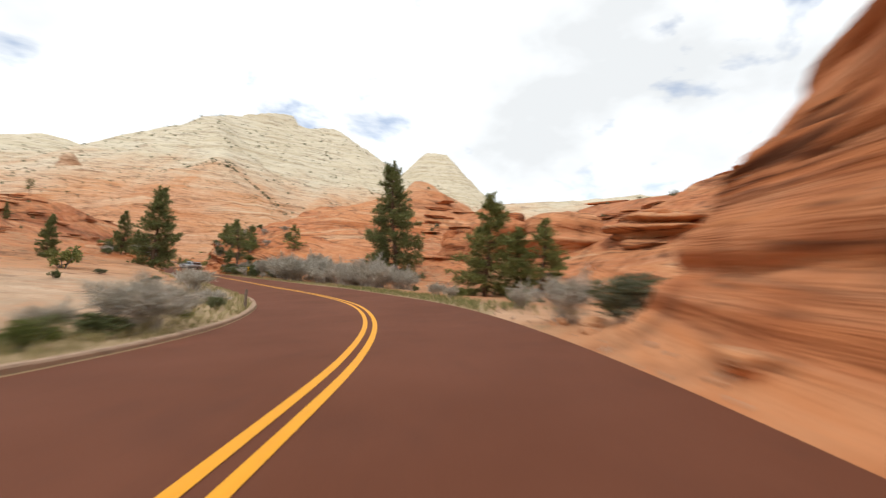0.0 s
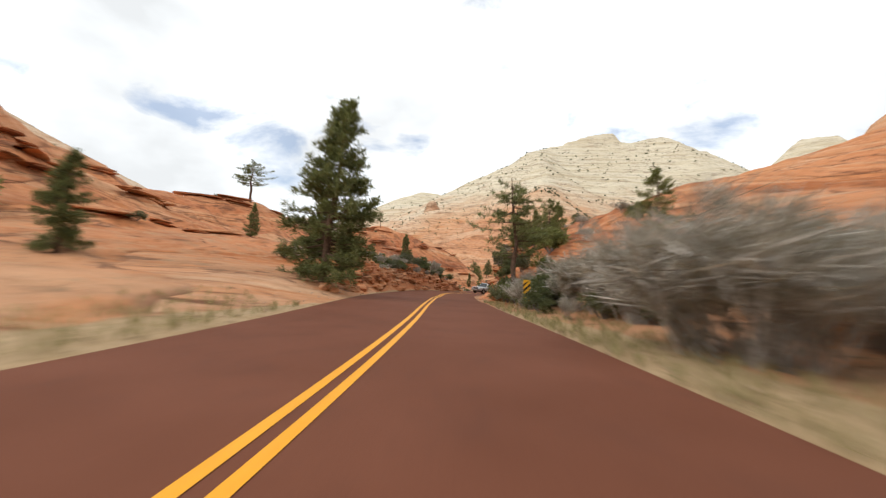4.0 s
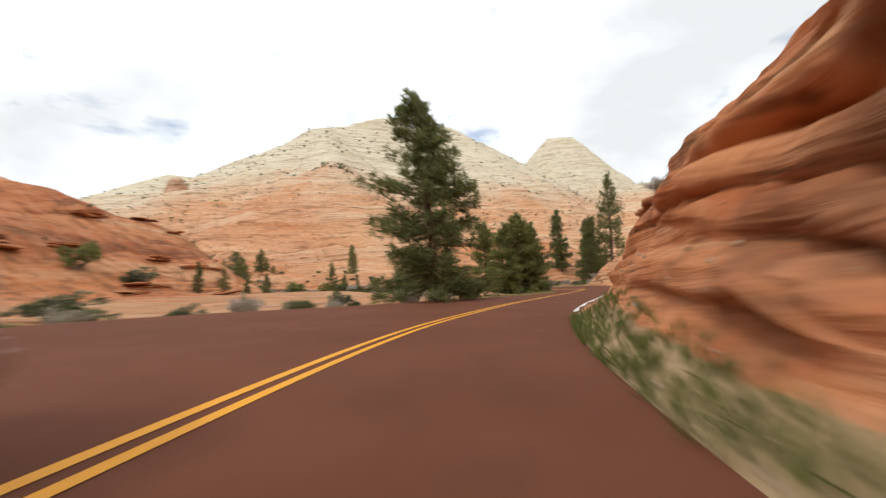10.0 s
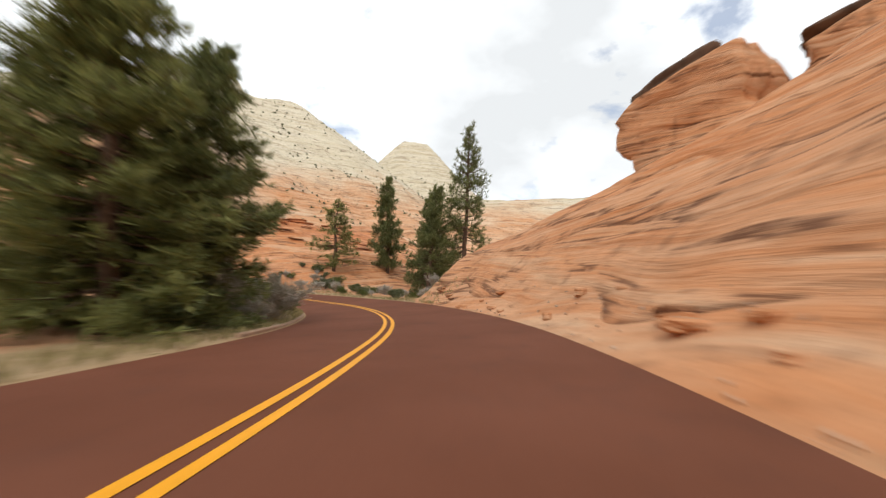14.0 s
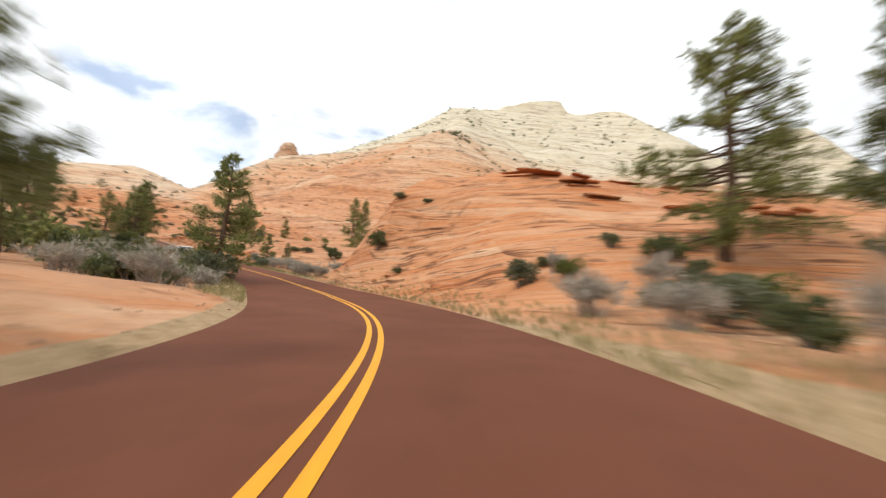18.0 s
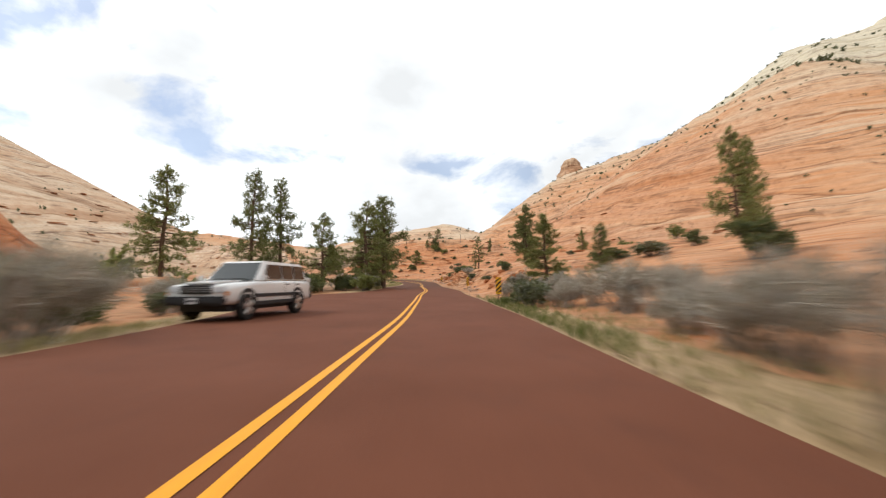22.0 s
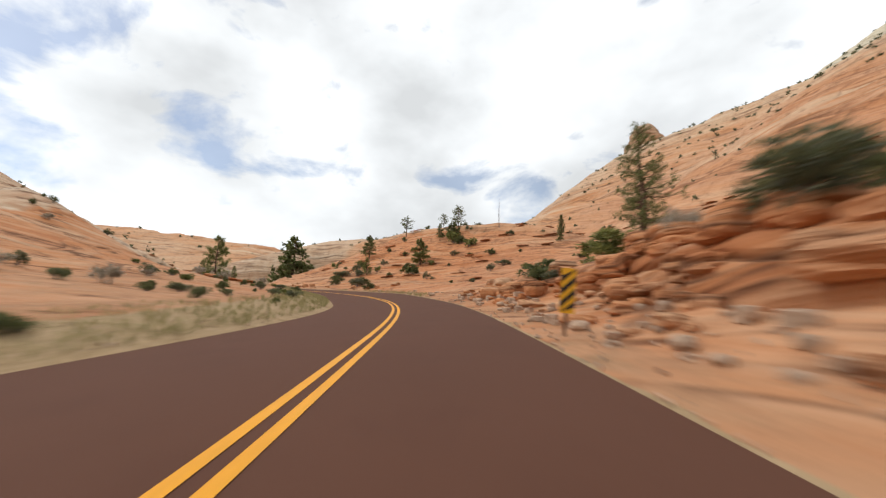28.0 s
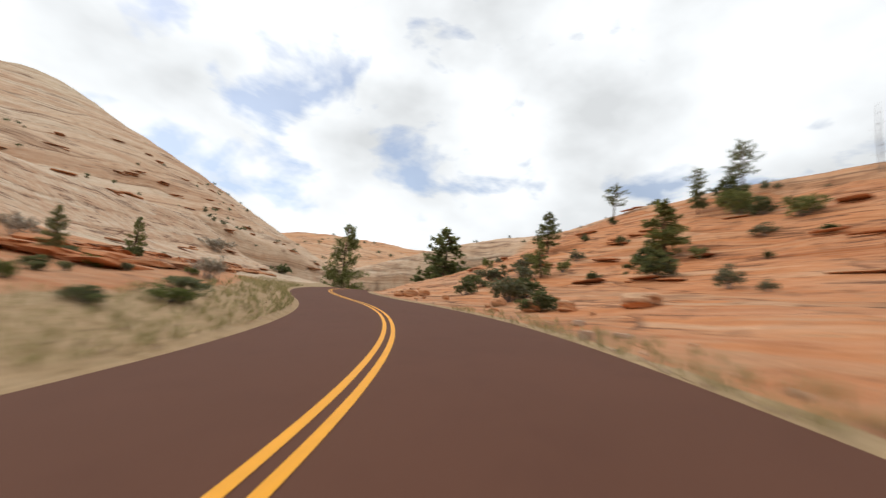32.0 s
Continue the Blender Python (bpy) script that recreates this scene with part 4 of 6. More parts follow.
def make_protos():
    PROTO["pine"] = [build_pine(1, .09, .27, 2.3, PINE_LEAF, layers=18), build_pine(2, .12, .22, 2.3, PINE_LEAF, layers=19), build_pine(3, .07, .29, 2.3, YELLOW_LEAF, layers=17)]
    PROTO["airy"] = [build_pine(21, .16, .26, 1.25, PINE_LEAF, layers=14), build_pine(22, .20, .24, 1.2, PINE_LEAF, layers=13), build_pine(23, .12, .28, 1.3, YELLOW_LEAF, layers=14)]
    PROTO["far_pine"] = [build_pine(1, .09, .26, 1.5, PINE_LEAF, layers=17, blades=5, width=0.12), build_pine(2, .12, .21, 1.2, PINE_LEAF, layers=18, blades=5, width=0.12), build_pine(3, .06, .28, 1.2, YELLOW_LEAF, layers=17, blades=5, width=0.12)]
    PROTO["tree"] = [build_pine(4, .16, .30, 1.9, YELLOW_LEAF, layers=13), build_pine(5, .24, .27, 1.7, PINE_LEAF, layers=12)]
    PROTO["sparse"] = [build_pine(31, .30, .20, .9, PINE_LEAF, layers=9), build_pine(32, .26, .22, .9, YELLOW_LEAF, layers=9)]
    PROTO["lone"] = [build_pine(6, .38, .26, 1.1, PINE_LEAF, "flat_topped_pine", True, 8)]
    PROTO["juniper"] = [build_round(7, JUNIPER_LEAF, "juniper_tree", 4, 450, 1.0, (0.12, 0.036)), build_round(8, YELLOW_LEAF, "juniper_tree", 5, 420, 1.05, (0.12, 0.038))]
    PROTO["dbush"] = [build_round(9, SCRUB_LEAF, "dark_shrub", 5, 330, blade=(0.13, 0.038)), build_round(10, JUNIPER_LEAF, "dark_shrub", 5, 310, 0.9, (0.13, 0.038))]
    PROTO["sbush"] = [build_round(11, SAGE_LEAF, "sage_shrub", 6, 460, 0.8, (0.12, 0.022)), build_round(12, GREEN_LEAF, "low_green_shrub", 6, 460, 0.8, (0.12, 0.022))]
    PROTO["obush"] = [build_round(13, RUST_LEAF, "rusty_shrub", 6, 480, 1.0, (0.12, 0.025))]
    PROTO["gbush"] = [build_bare(14), build_bare(15, n=54)]
    PROTO["far_juniper"] = [build_round(7, JUNIPER_LEAF, "juniper_tree", 4, 170, 1.0, (0.15, 0.06)), build_round(8, YELLOW_LEAF, "juniper_tree", 5, 160, 1.05, (0.15, 0.06))]
    PROTO["far_dbush"] = [build_round(9, SCRUB_LEAF, "dark_shrub", 5, 130, blade=(0.16, 0.06)), build_round(10, JUNIPER_LEAF, "dark_shrub", 5, 120, 0.9, (0.16, 0.06))]
    PROTO["far_gbush"] = [build_bare(14, n=26, blades=3, width=0.02), build_bare(15, n=30, blades=3, width=0.02)]
    PROTO["far_tree"] = [build_pine(4, .16, .30, 1.1, YELLOW_LEAF, layers=13, blades=6, width=0.16), build_pine(5, .24, .27, 1.0, PINE_LEAF, layers=12, blades=6, width=0.16)]
    PROTO["snag"] = [build_snag(16)]


WORDS = {"pine": ("tall dark green pine with a bare lower trunk", "tree", "pines along the road"),
         "tree": ("spreading yellow-green pine with an open crown", "tree", "pines along the road"),
         "airy": ("tall grey-green pine with an open airy crown", "tree", "pines along the road"),
         "sparse": ("thin pine with a bare trunk and few tufted limbs", "tree", "pines along the road"),
         "lone": ("wind-shaped pine with a flat sparse crown on rock", "tree", "pines on the rocks"),
         "juniper": ("rounded dark green juniper growing on sandstone", "tree", "junipers on the slopes"),
         "dbush": ("dense dark shrub rooted in sand and rock", "shrub", "dark shrubs on the slopes"),
         "sbush": ("low grey-green shrub on the sandy verge", "shrub", "low shrubs beside the road"),
         "obush": ("rust-coloured dry shrub among green ones beside the road", "shrub", ""),
         "gbush": ("leafless grey shrub with a thicket of twigs", "shrub", "bare grey shrubs beside the road"),
         "snag": ("dead grey sapling standing on the slickrock", "tree", "dead saplings on the slope")}
USED = {}


def plant(kind, x, y, h, w=0.0, turn=None, which=None, sink=0.0):
    """Sets out one plant of a kind at a place, h metres high and w wide."""
    n = USED[kind] = USED.get(kind, 0) + 1
    far = "far_" + kind in PROTO and nearest(np.array([x]), np.array([y]))[2][0] > (24 if kind in ("pine", "tree") else 15)
    proto = PROTO["far_" + kind if far else kind][(n if which is None else which) % len(PROTO[kind])]
    unit = 1.0 if kind in ("juniper", "dbush", "sbush", "obush", "gbush") else 10.0
    z, nrm = ground_at(x, y)
    sz = h / unit
    sx = (w if w else h * (1.0 if unit == 1.0 else 1.0)) / (1.05 if unit == 1.0 else 10.0)
    if unit == 10.0:
        sx = sz * (w if w else 1.0)
    turn = (n * 137.5) % 360 if turn is None else turn
    m = pose(x, y, z - 0.02 * h - sink, 0, 0, turn) @ Matrix.Diagonal((sx, sx, sz, 1))
    ob = copy_thing(proto, m)
    lab, cat, grp = WORDS[kind]
    return tagged(ob, lab, cat, grp)


def drop_protos():
    for kinds in PROTO.values():
        for ob in kinds:
            for c in list(ob.children):
                bpy.data.objects.remove(c)
            bpy.data.objects.remove(ob)


make_protos()

# ---- trees along the drive ----
def plant_to(kind, x, y, top, w=0.0, which=None):
    """A tree whose tip reaches the height top."""
    return plant(kind, x, y, max(top - ground_at(x, y)[0], 1.5), w, None, which)


def road_place(st, d):
    """A place at a station of the road, d metres right of the driver's line: x, y, height, heading."""
    i = int(np.argmin(np.abs(ST - st)))
    x, y = RXY[i] + d * RIGHT[i]
    return float(x), float(y), float(RZ[i] + math.tan(BANK[i]) * d), math.degrees(math.atan2(TAN[i, 1], TAN[i, 0]))


# first bend
plant_to("pine", -38.9, 56.1, 9.0, 1.15, 0)
plant_to("pine", -6.2, 56.4, 13.4, 1.15, 0)
plant_to("pine", 3.8, 37.2, 6.6, 1.2, 2)
plant_to("tree", 9.0, 37.6, 4.6, 1.6, 0)
plant_to("pine", 7.2, 39.0, 3.8, 1.5, 2)
plant("tree", -25.1, 70.3, 4.6, 1.2)
plant_to("tree", -34.5, 74.5, 5.2, 1.1, 0)
plant_to("pine", -52.2, 106.3, 9.1, .9, 1)
plant_to("lone", -101.0, 77.2, 20.4, 1.75)
plant("pine", -42.8, 45.1, 4.8, 1.1)
plant("pine", -46.5, 60.5, 6.5)
plant("juniper", -35.2, 38.9, 2.2, 2.6)
plant("juniper", -61, 33, 3, 3.5)
plant("juniper", -55, 42, 2.6, 3.2)
plant("juniper", -48.5, 38, 2.4, 2.8)
plant("lone", -32.0, 65.2, 8.0, 1.25)
# brown hill and red wall
plant_to("pine", -58.8, 80.8, 4.0, 1.0, 1)
plant_to("lone", -143.0, 143.5, 23.4)
plant("pine", -77.6, 68.0, 5.0)
plant("pine", -97.4, 92.8, 4.2)
plant("tree", -42.2, 81.5, 4.2, 1.1)
plant("tree", -44.0, 84.5, 4.0, 1.2)
plant("juniper", -37.0, 76.5, 2.4, 2.6)
plant("juniper", -39.8, 79.0, 2.6, 2.4)
plant("juniper", -33.0, 72.0, 2.2, 2.8)
plant("pine", -36.0, 78.5, 4.0)
plant("juniper", -112, 128, 3.4, 3.8)
plant("juniper", -116.2, 143.8, 4.0, 4.4)
# pull-out and the stand beyond it
plant_to("pine", -64.0, 129.2, 9.6, 1.25, 0)
plant("gbush", -67.5, 133.0, 1.6, 2.4)
plant_to("pine", -60.8, 158.6, 4.2, 1.45, 2)
plant_to("pine", -59.7, 160.2, 3.4, 1.3, 0)
plant_to("pine", -62.0, 159.6, 3.2, 1.35, 2)
plant("pine", -73.5, 160.5, 4.6, .9, 1)
plant("pine", -70.5, 164.0, 4.2, 1.0, 0)
plant_to("airy", -42.6, 205.4, 18.7, .8, 1)
plant_to("airy", -61.4, 210.0, 6.6, 1.3, 2)
plant_to("pine", -53.5, 216.0, 12.2, .95, 1)
plant_to("pine", -47.9, 203.1, 8.4, .95, 0)
plant_to("pine", -46.0, 217.0, 9.0, .9, 0)
plant("pine", -74.2, 174.9, 10.4, .8, 1)
plant("pine", -106.3, 152.8, 4.9)
plant("pine", -103.8, 155.2, 3.9)
plant("pine", -106.3, 162.6, 4.4)
plant("pine", -100.5, 160.0, 4.0)
plant("juniper", -82.5, 172.7, 3.6, 3.6)
plant("juniper", -72, 160, 2.6, 2.6)
# long bend
plant("pine", -68.2, 178.3, 12.6, 1.3, 0)
plant_to("tree", -68.6, 188.8, -1.4, 1.2, 1)
plant_to("tree", -93.9, 205.3, 2.3, 1.2, 0)
plant("airy", -108.5, 195.4, 9.0, 1.0, 1)
plant("juniper", -104.0, 192.0, 4.5, 5.0)
plant("juniper", -112.0, 200.0, 4.2, 4.8)
plant("juniper", -102.0, 198.5, 3.2, 4.0)
plant("juniper", -119.0, 197.0, 4.6, 5.2)
plant_to("airy", -133.5, 257.0, 11.0, .75, 2)
plant_to("airy", -129.8, 250.5, 9.9, .8, 2)
plant("juniper", -114.8, 233.4, 2.2, 2.7)
# past the parked truck
plant("tree", -120.7, 225.8, 4.6, 1.25, 0)
plant("airy", -116.8, 226.6, 3.2, 1.2, 2)
plant_to("airy", -157.6, 221.2, 8.3, 1.35, 0)
plant_to("airy", -163.3, 221.8, 5.8, .9, 1)
plant("airy", -158.6, 218.4, 8.6, .9, 1)
plant_to("airy", -161.5, 207.5, 10.9, .95, 1)
plant_to("airy", -158.8, 204.0, 10.9, .95, 0)
plant_to("airy", -182.7, 185.5, 17.7, 1.1, 2)
plant("juniper", -140.5, 195.4, 4.4, 4.7)
plant("juniper", -154.7, 191.5, 3.0, 3.0)
plant_to("tree", -168.7, 248.2, 10.7, 1.1, 1)
plant_to("tree", -170.2, 248.6, 9.0, 1.1, 1)
plant_to("tree", -165.4, 250.9, 3.9, 1.7, 0)
plant_to("pine", -181.5, 268.0, 8.8, .9, 2)
plant_to("pine", -245.2, 270.8, 16.0, .8, 1)
# last bend
plant_to("sparse", -194.4, 248.2, 8.8, 1.1, 0)
plant("sparse", -192.6, 246.8, 5.4, 1.2, 1)
plant("juniper", -191.6, 243.9, 1.9, 3.2)
plant("dbush", -193.4, 241.2, 1.5, 2.4)
plant_to("lone", -291.4, 247.4, 24.6, 1.2)
plant_to("lone", -279.1, 255.6, 23.0, 1.2)
plant_to("lone", -271.2, 257.5, 23.4, 1.1)
plant("juniper", -271.6, 256.4, 3.6, 3.6)
plant("juniper", -268.5, 255.5, 2.6, 3.4)
plant("tree", -261.3, 246.3, 6.0, 1.5, 0)
plant("tree", -280.5, 236.5, 6.4, 1.2, 1)
plant("dbush", -264.9, 230.2, 1.4, 3.6)
plant("dbush", -247.4, 233.8, 1.6, 2.4)
plant_to("tree", -304.7, 194.7, 18.4)
plant_to("tree", -319.9, 214.6, 22.2, 1.4)
plant_to("juniper", -252.4, 243.4, 6.4, 4.2)
plant_to("tree", -262.0, 235.2, 8.3, 1.3)
plant("tree", -271.8, 253.0, 4.4)
plant("juniper", -267.1, 255.3, 2.8, 3.2)
plant("juniper", -264.8, 256.2, 2.4, 2.6)
plant("juniper", -260.0, 257.0, 2.2, 3.0)
plant("tree", -240.5, 210.5, 2.6)
plant("tree", -231.5, 217.0, 2.0)
plant("snag", -148.9, 250.9, 2.6)
plant("snag", -262.6, 264.9, 7.0)

# ---- shrubs one by one ----
plant("dbush", 3.6, 8.2, 1.1, 1.3)
plant("gbush", 2.9, 9.6, 1.3, 1.9)
plant("gbush", -7.0, 9.9, 1.6, 2.0)
plant("gbush", -8.2, 11.6, 1.5, 2.2)
plant("dbush", -7.2, 8.8, .7, 1.1)
plant("gbush", -12.1, 22.2, .9, 2.0)
plant("gbush", -19.4, 33.0, 1.9, 3.0)
plant("gbush", -21.0, 35.4, 1.8, 2.6)
plant("gbush", -23.6, 39.0, 1.6, 1.9)
plant("dbush", -25.3, 36.4, .4, .7)
plant("dbush", -26.7, 39.3, .5, .9)
plant("dbush", -30.2, 37.0, .5, 1.0)
plant("dbush", -59.2, 46.0, 1.0, 1.6)
plant("dbush", -58.7, 51.0, 1.0, 1.5)
plant("dbush", -36.0, 70.3, 1.2, 1.4)
plant("dbush", -40.4, 76.0, 2.0, 1.5)
plant("dbush", -37.0, 72.6, 1.6, 2.0)
plant("dbush", -52.7, 73.2, 1.4, 2.2)
plant("dbush", -55.0, 76.4, 1.5, 1.6)
plant("dbush", -57.9, 79.8, 1.8, 1.7)
plant("dbush", -60.4, 85.4, 2.6, 2.4)
plant("dbush", -63.5, 92.0, 1.6, 2.2)
plant("dbush", -66.0, 97.0, 1.4, 2.2)
plant("gbush", -62.0, 89.0, 2.2, 2.4)
plant("dbush", -83.8, 120.1, 1.9, 4.0)
plant("dbush", -78.0, 117.0, 1.6, 3.0)
plant("dbush", -113.5, 150.2, 3.0, 4.4)
plant("gbush", -53.0, 118.0, .9, 1.4)
plant("gbush", -70.3, 141.7, 1.3, 2.7)
plant("gbush", -66.0, 137.0, 1.1, 2.0)
plant("dbush", -49.4, 132.1, .4, 1.3)
plant("dbush", -50.1, 137.5, 1.4, 1.2)
plant("dbush", -49.7, 141.1, 1.1, 1.0)
plant("dbush", -47.5, 146.2, 1.3, 1.3)
plant("dbush", -45.9, 145.3, 1.2, 1.6)
plant("dbush", -44.6, 144.2, .8, 1.2)
plant("dbush", -50.2, 146.2, .35, .5)
plant("dbush", -43.6, 146.8, .5, 1.1)
plant("dbush", -68.4, 207.8, .6, 1.0)
plant("dbush", -88.2, 219.2, .8, 1.4)
plant("dbush", -88.6, 217.4, 2.2, 2.1)
plant("dbush", -84.3, 218.5, .5, 1.0)
plant("dbush", -82.9, 213.9, .6, .9)
plant("dbush", -121.5, 198.8, 3.4, 4.6)
plant("obush", -97.4, 205.6, 2.4, 2.2)
plant("obush", -99.2, 204.4, 2.0, 1.8)
plant("dbush", -125.4, 233.4, 1.1, 2.6)
plant("dbush", -122.0, 234.0, 1.0, 2.4)
plant("sbush", -118.6, 222.6, .6, 1.1)
plant("dbush", -137.5, 230.6, 1.2, 1.2)
plant("dbush", -142.0, 230.6, .6, .9)
plant("dbush", -144.2, 231.0, .6, .8)
plant("dbush", -153.5, 232.6, 1.0, 1.3)
plant("gbush", -157.8, 233.6, 1.3, 1.8)
plant("dbush", -159.4, 234.2, 1.3, 1.6)
plant("dbush", -178.2, 238.2, 1.5, 2.2)
plant("dbush", -176.4, 238.0, 1.2, 1.6)
plant("gbush", -182.6, 240.0, 1.0, 1.4)
plant("dbush", -190.4, 240.2, .6, 1.0)
plant("dbush", -181.9, 225.6, .45, .8)
plant("dbush", -198.2, 222.5, .5, 1.2)
plant("gbush", -197.1, 219.6, 1.1, 1.5)
plant("gbush", -236.4, 219.6, 1.2, 1.7)
plant("sbush", -231.7, 222.8, .7, 1.5)
plant("sbush", -229.4, 224.4, .6, 1.4)
plant("dbush", -226.8, 225.0, .45, .9)
plant("dbush", -222.6, 224.0, .5, 1.2)
plant("dbush", -222.3, 261.2, .9, 2.5)
plant("dbush", -237.8, 256.1, 1.1, 2.6)
plant("dbush", -240.0, 234.6, 1.2, 1.9)
plant("dbush", -246.5, 233.0, 1.6, 2.8)
plant("dbush", -254.5, 255.6, .7, 1.8)
plant("dbush", -258.6, 253.4, 1.1, 2.0)
plant("dbush", -257.7, 229.4, 1.4, 2.6)
plant("dbush", -262.4, 233.4, 1.8, 2.6)
plant("dbush", -287.9, 190.0, 2.2, 4.0)
plant("gbush", -278.3, 184.1, 2.4, 4.6)


def thicket(seed, kinds, n, s0, s1, d0, d1, h0, h1):
    """Shrubs standing close together along a stretch of the verge."""
    rng = np.random.RandomState(seed)
    for i in range(n):
        x, y, _, _ = road_place(s0 + (s1 - s0) * (i + rng.rand()) / n, rng.uniform(d0, d1))
        h = rng.uniform(h0, h1)
        plant(kinds[i % len(kinds)], x, y, h, h * rng.uniform(0.9, 1.5), rng.uniform(0, 360))


thicket(1, ("gbush",), 34, 3.1, 5.5, 5.0, 12, 2.0, 3.7)
thicket(2, ("gbush", "sbush"), 8, 1.2, 2.4, 4.6, 9, .6, 1.3)
thicket(3, ("dbush", "gbush", "sbush"), 12, 5.0, 6.4, 3.6, 7.5, .7, 1.8)
thicket(4, ("gbush", "gbush", "dbush"), 22, 15.3, 17.4, -10, -5.8, 1.2, 2.6)
thicket(5, ("sbush",), 14, 17.0, 18.3, -9, -5.2, .5, 1.1)
thicket(6, ("gbush", "sbush"), 16, 16.7, 18.2, 3.8, 8, .6, 1.4)
thicket(7, ("gbush", "dbush", "sbush", "gbush"), 34, 19.8, 22.8, -15, -7.2, 1.1, 2.6)
thicket(8, ("gbush",), 16, 21.9, 23.6, 3.4, 6.5, .9, 1.9)
thicket(9, ("gbush", "dbush"), 20, 22.6, 25.6, -19, -12.5, 1.0, 2.2)
thicket(10, ("gbush", "dbush"), 10, 9.9, 12.4, -18, -13.5, .8, 1.8)
thicket(11, ("dbush", "gbush", "dbush"), 22, 6.3, 9.2, -12, -7.2, .7, 1.4)
thicket(30, ("dbush", "gbush"), 16, 6.9, 9.4, -8.4, -6.9, .7, 1.5)
thicket(12, ("dbush", "sbush"), 14, 27.5, 33.5, -24, -8.5, .4, .9)
thicket(13, ("dbush",), 10, 0, 4.5, -30, -10, .4, .9)
thicket(14, ("dbush", "gbush"), 14, 6.4, 9.8, 5.5, 16, .9, 1.9)
thicket(15, ("dbush",), 12, 27, 34, 9, 30, .5, 1.2)
thicket(16, ("dbush", "juniper"), 10, 33.5, 38, 6, 26, .8, 2.0)
thicket(20, ("gbush", "dbush", "sbush"), 24, 18.2, 19.5, 4.5, 12, .7, 1.7)
thicket(21, ("juniper", "dbush"), 16, 24.4, 26.4, -21, -13, 1.4, 2.8)
thicket(22, ("dbush", "sbush", "gbush"), 14, 1.3, 3.0, 7, 22, .4, 1.2)
thicket(23, ("dbush", "gbush"), 9, 6.4, 8.4, 3.7, 5.2, .8, 1.6)
thicket(24, ("sbush", "sbush", "dbush"), 26, 29.5, 34, -16, -6.5, .3, .8)
thicket(25, ("sbush", "gbush"), 16, -0.5, 2.4, -10, -6, .4, 1.0)
thicket(26, ("sbush", "gbush", "dbush"), 16, 11.5, 14.5, -16, -7.5, .5, 1.4)
plant_to("airy", -153.4, 218.4, 6.2, 1.3, 2)
plant("airy", -150.6, 213.2, 9.5, 1.1, 0)
thicket(27, ("juniper", "dbush", "gbush"), 18, 25.6, 27.0, -13, -7.5, 1.0, 2.4)
thicket(28, ("gbush", "dbush"), 14, 23.3, 24.2, 3.2, 5.4, .7, 1.4)
thicket(29, ("gbush", "dbush", "sbush"), 18, 5.5, 6.5, 3.1, 5.0, .9, 2.0)
thicket(17, ("dbush", "dbush", "juniper"), 30, 28, 37, 14, 44, .6, 1.7)
thicket(18, ("dbush", "gbush", "dbush"), 26, 28, 36, -44, -12, .5, 1.4)
thicket(19, ("dbush", "juniper"), 16, 23, 28, 12, 44, .6, 1.8)
plant_to("tree", -48.6, 93.6, 6.8, 1.3, 0)
plant_to("pine", -45.2, 90.4, 7.6, 1.0, 2)
plant_to("juniper", -47.6, 89.6, 3.6, 1.6)
drop_protos()


# ---- loose vegetation that nobody could count ----
def stuff(name, co, faces, material, label, category):
    return tagged(new(name, mesh_of(name, co, faces, material)), label, category, kind="stuff")


def build_far_scrub():
    rng = np.random.RandomState(31)
    cen = []
    for (x0, x1, y0, y1, n, lo) in ((-420, 60, 330, 780, 1500, 14), (-340, -150, 240, 420, 900, 1), (-330, -220, 110, 200, 160, 4), (-170, -60, 20, 190, 190, 3), (-60, 60, 40, 130, 150, 4), (-620, -330, 60, 520, 420, 6), (-420, -250, 190, 330, 420, 12)):
        for _ in range(n):
            x, y = rng.uniform(x0, x1), rng.uniform(y0, y1)
            row, d, r = nearest(np.array([x]), np.array([y]))
            if r[0] < 26:
                continue
            z, nrm = ground_at(x, y)
            if z < lo + RZ[row[0]] or nrm.z < 0.55:
                continue
            if F2(np.array([x / 30]), np.array([y / 30]))[0] < -0.12 + 0.3 * rng.rand() - 0.2:
                continue
            s = rng.uniform(0.35, 1.25) * (1.25 if r[0] > 150 else 0.6)
            for q in range(3):
                cen.append((x + rng.normal(0, 0.4 * s), y + rng.normal(0, 0.4 * s), z + s * rng.uniform(0.1, 0.9), s))
    cen = np.array(cen)
    rng = np.random.RandomState(32)
    co, fa = tufts(rng, cen[:, :3], np.tile((0, 0, 0.4), (len(cen), 1)), 7, 1.0, 0.55, 1.0)
    s = np.repeat(cen[:, 3], 28)[:, None]
    mid = np.repeat(cen[:, :3], 28, 0)
    co = mid + (co - mid) * s
    stuff("far_scrub", co, fa.tolist(), SCRUB_LEAF, "scattered dark scrub and junipers on the far slopes", "scrub")


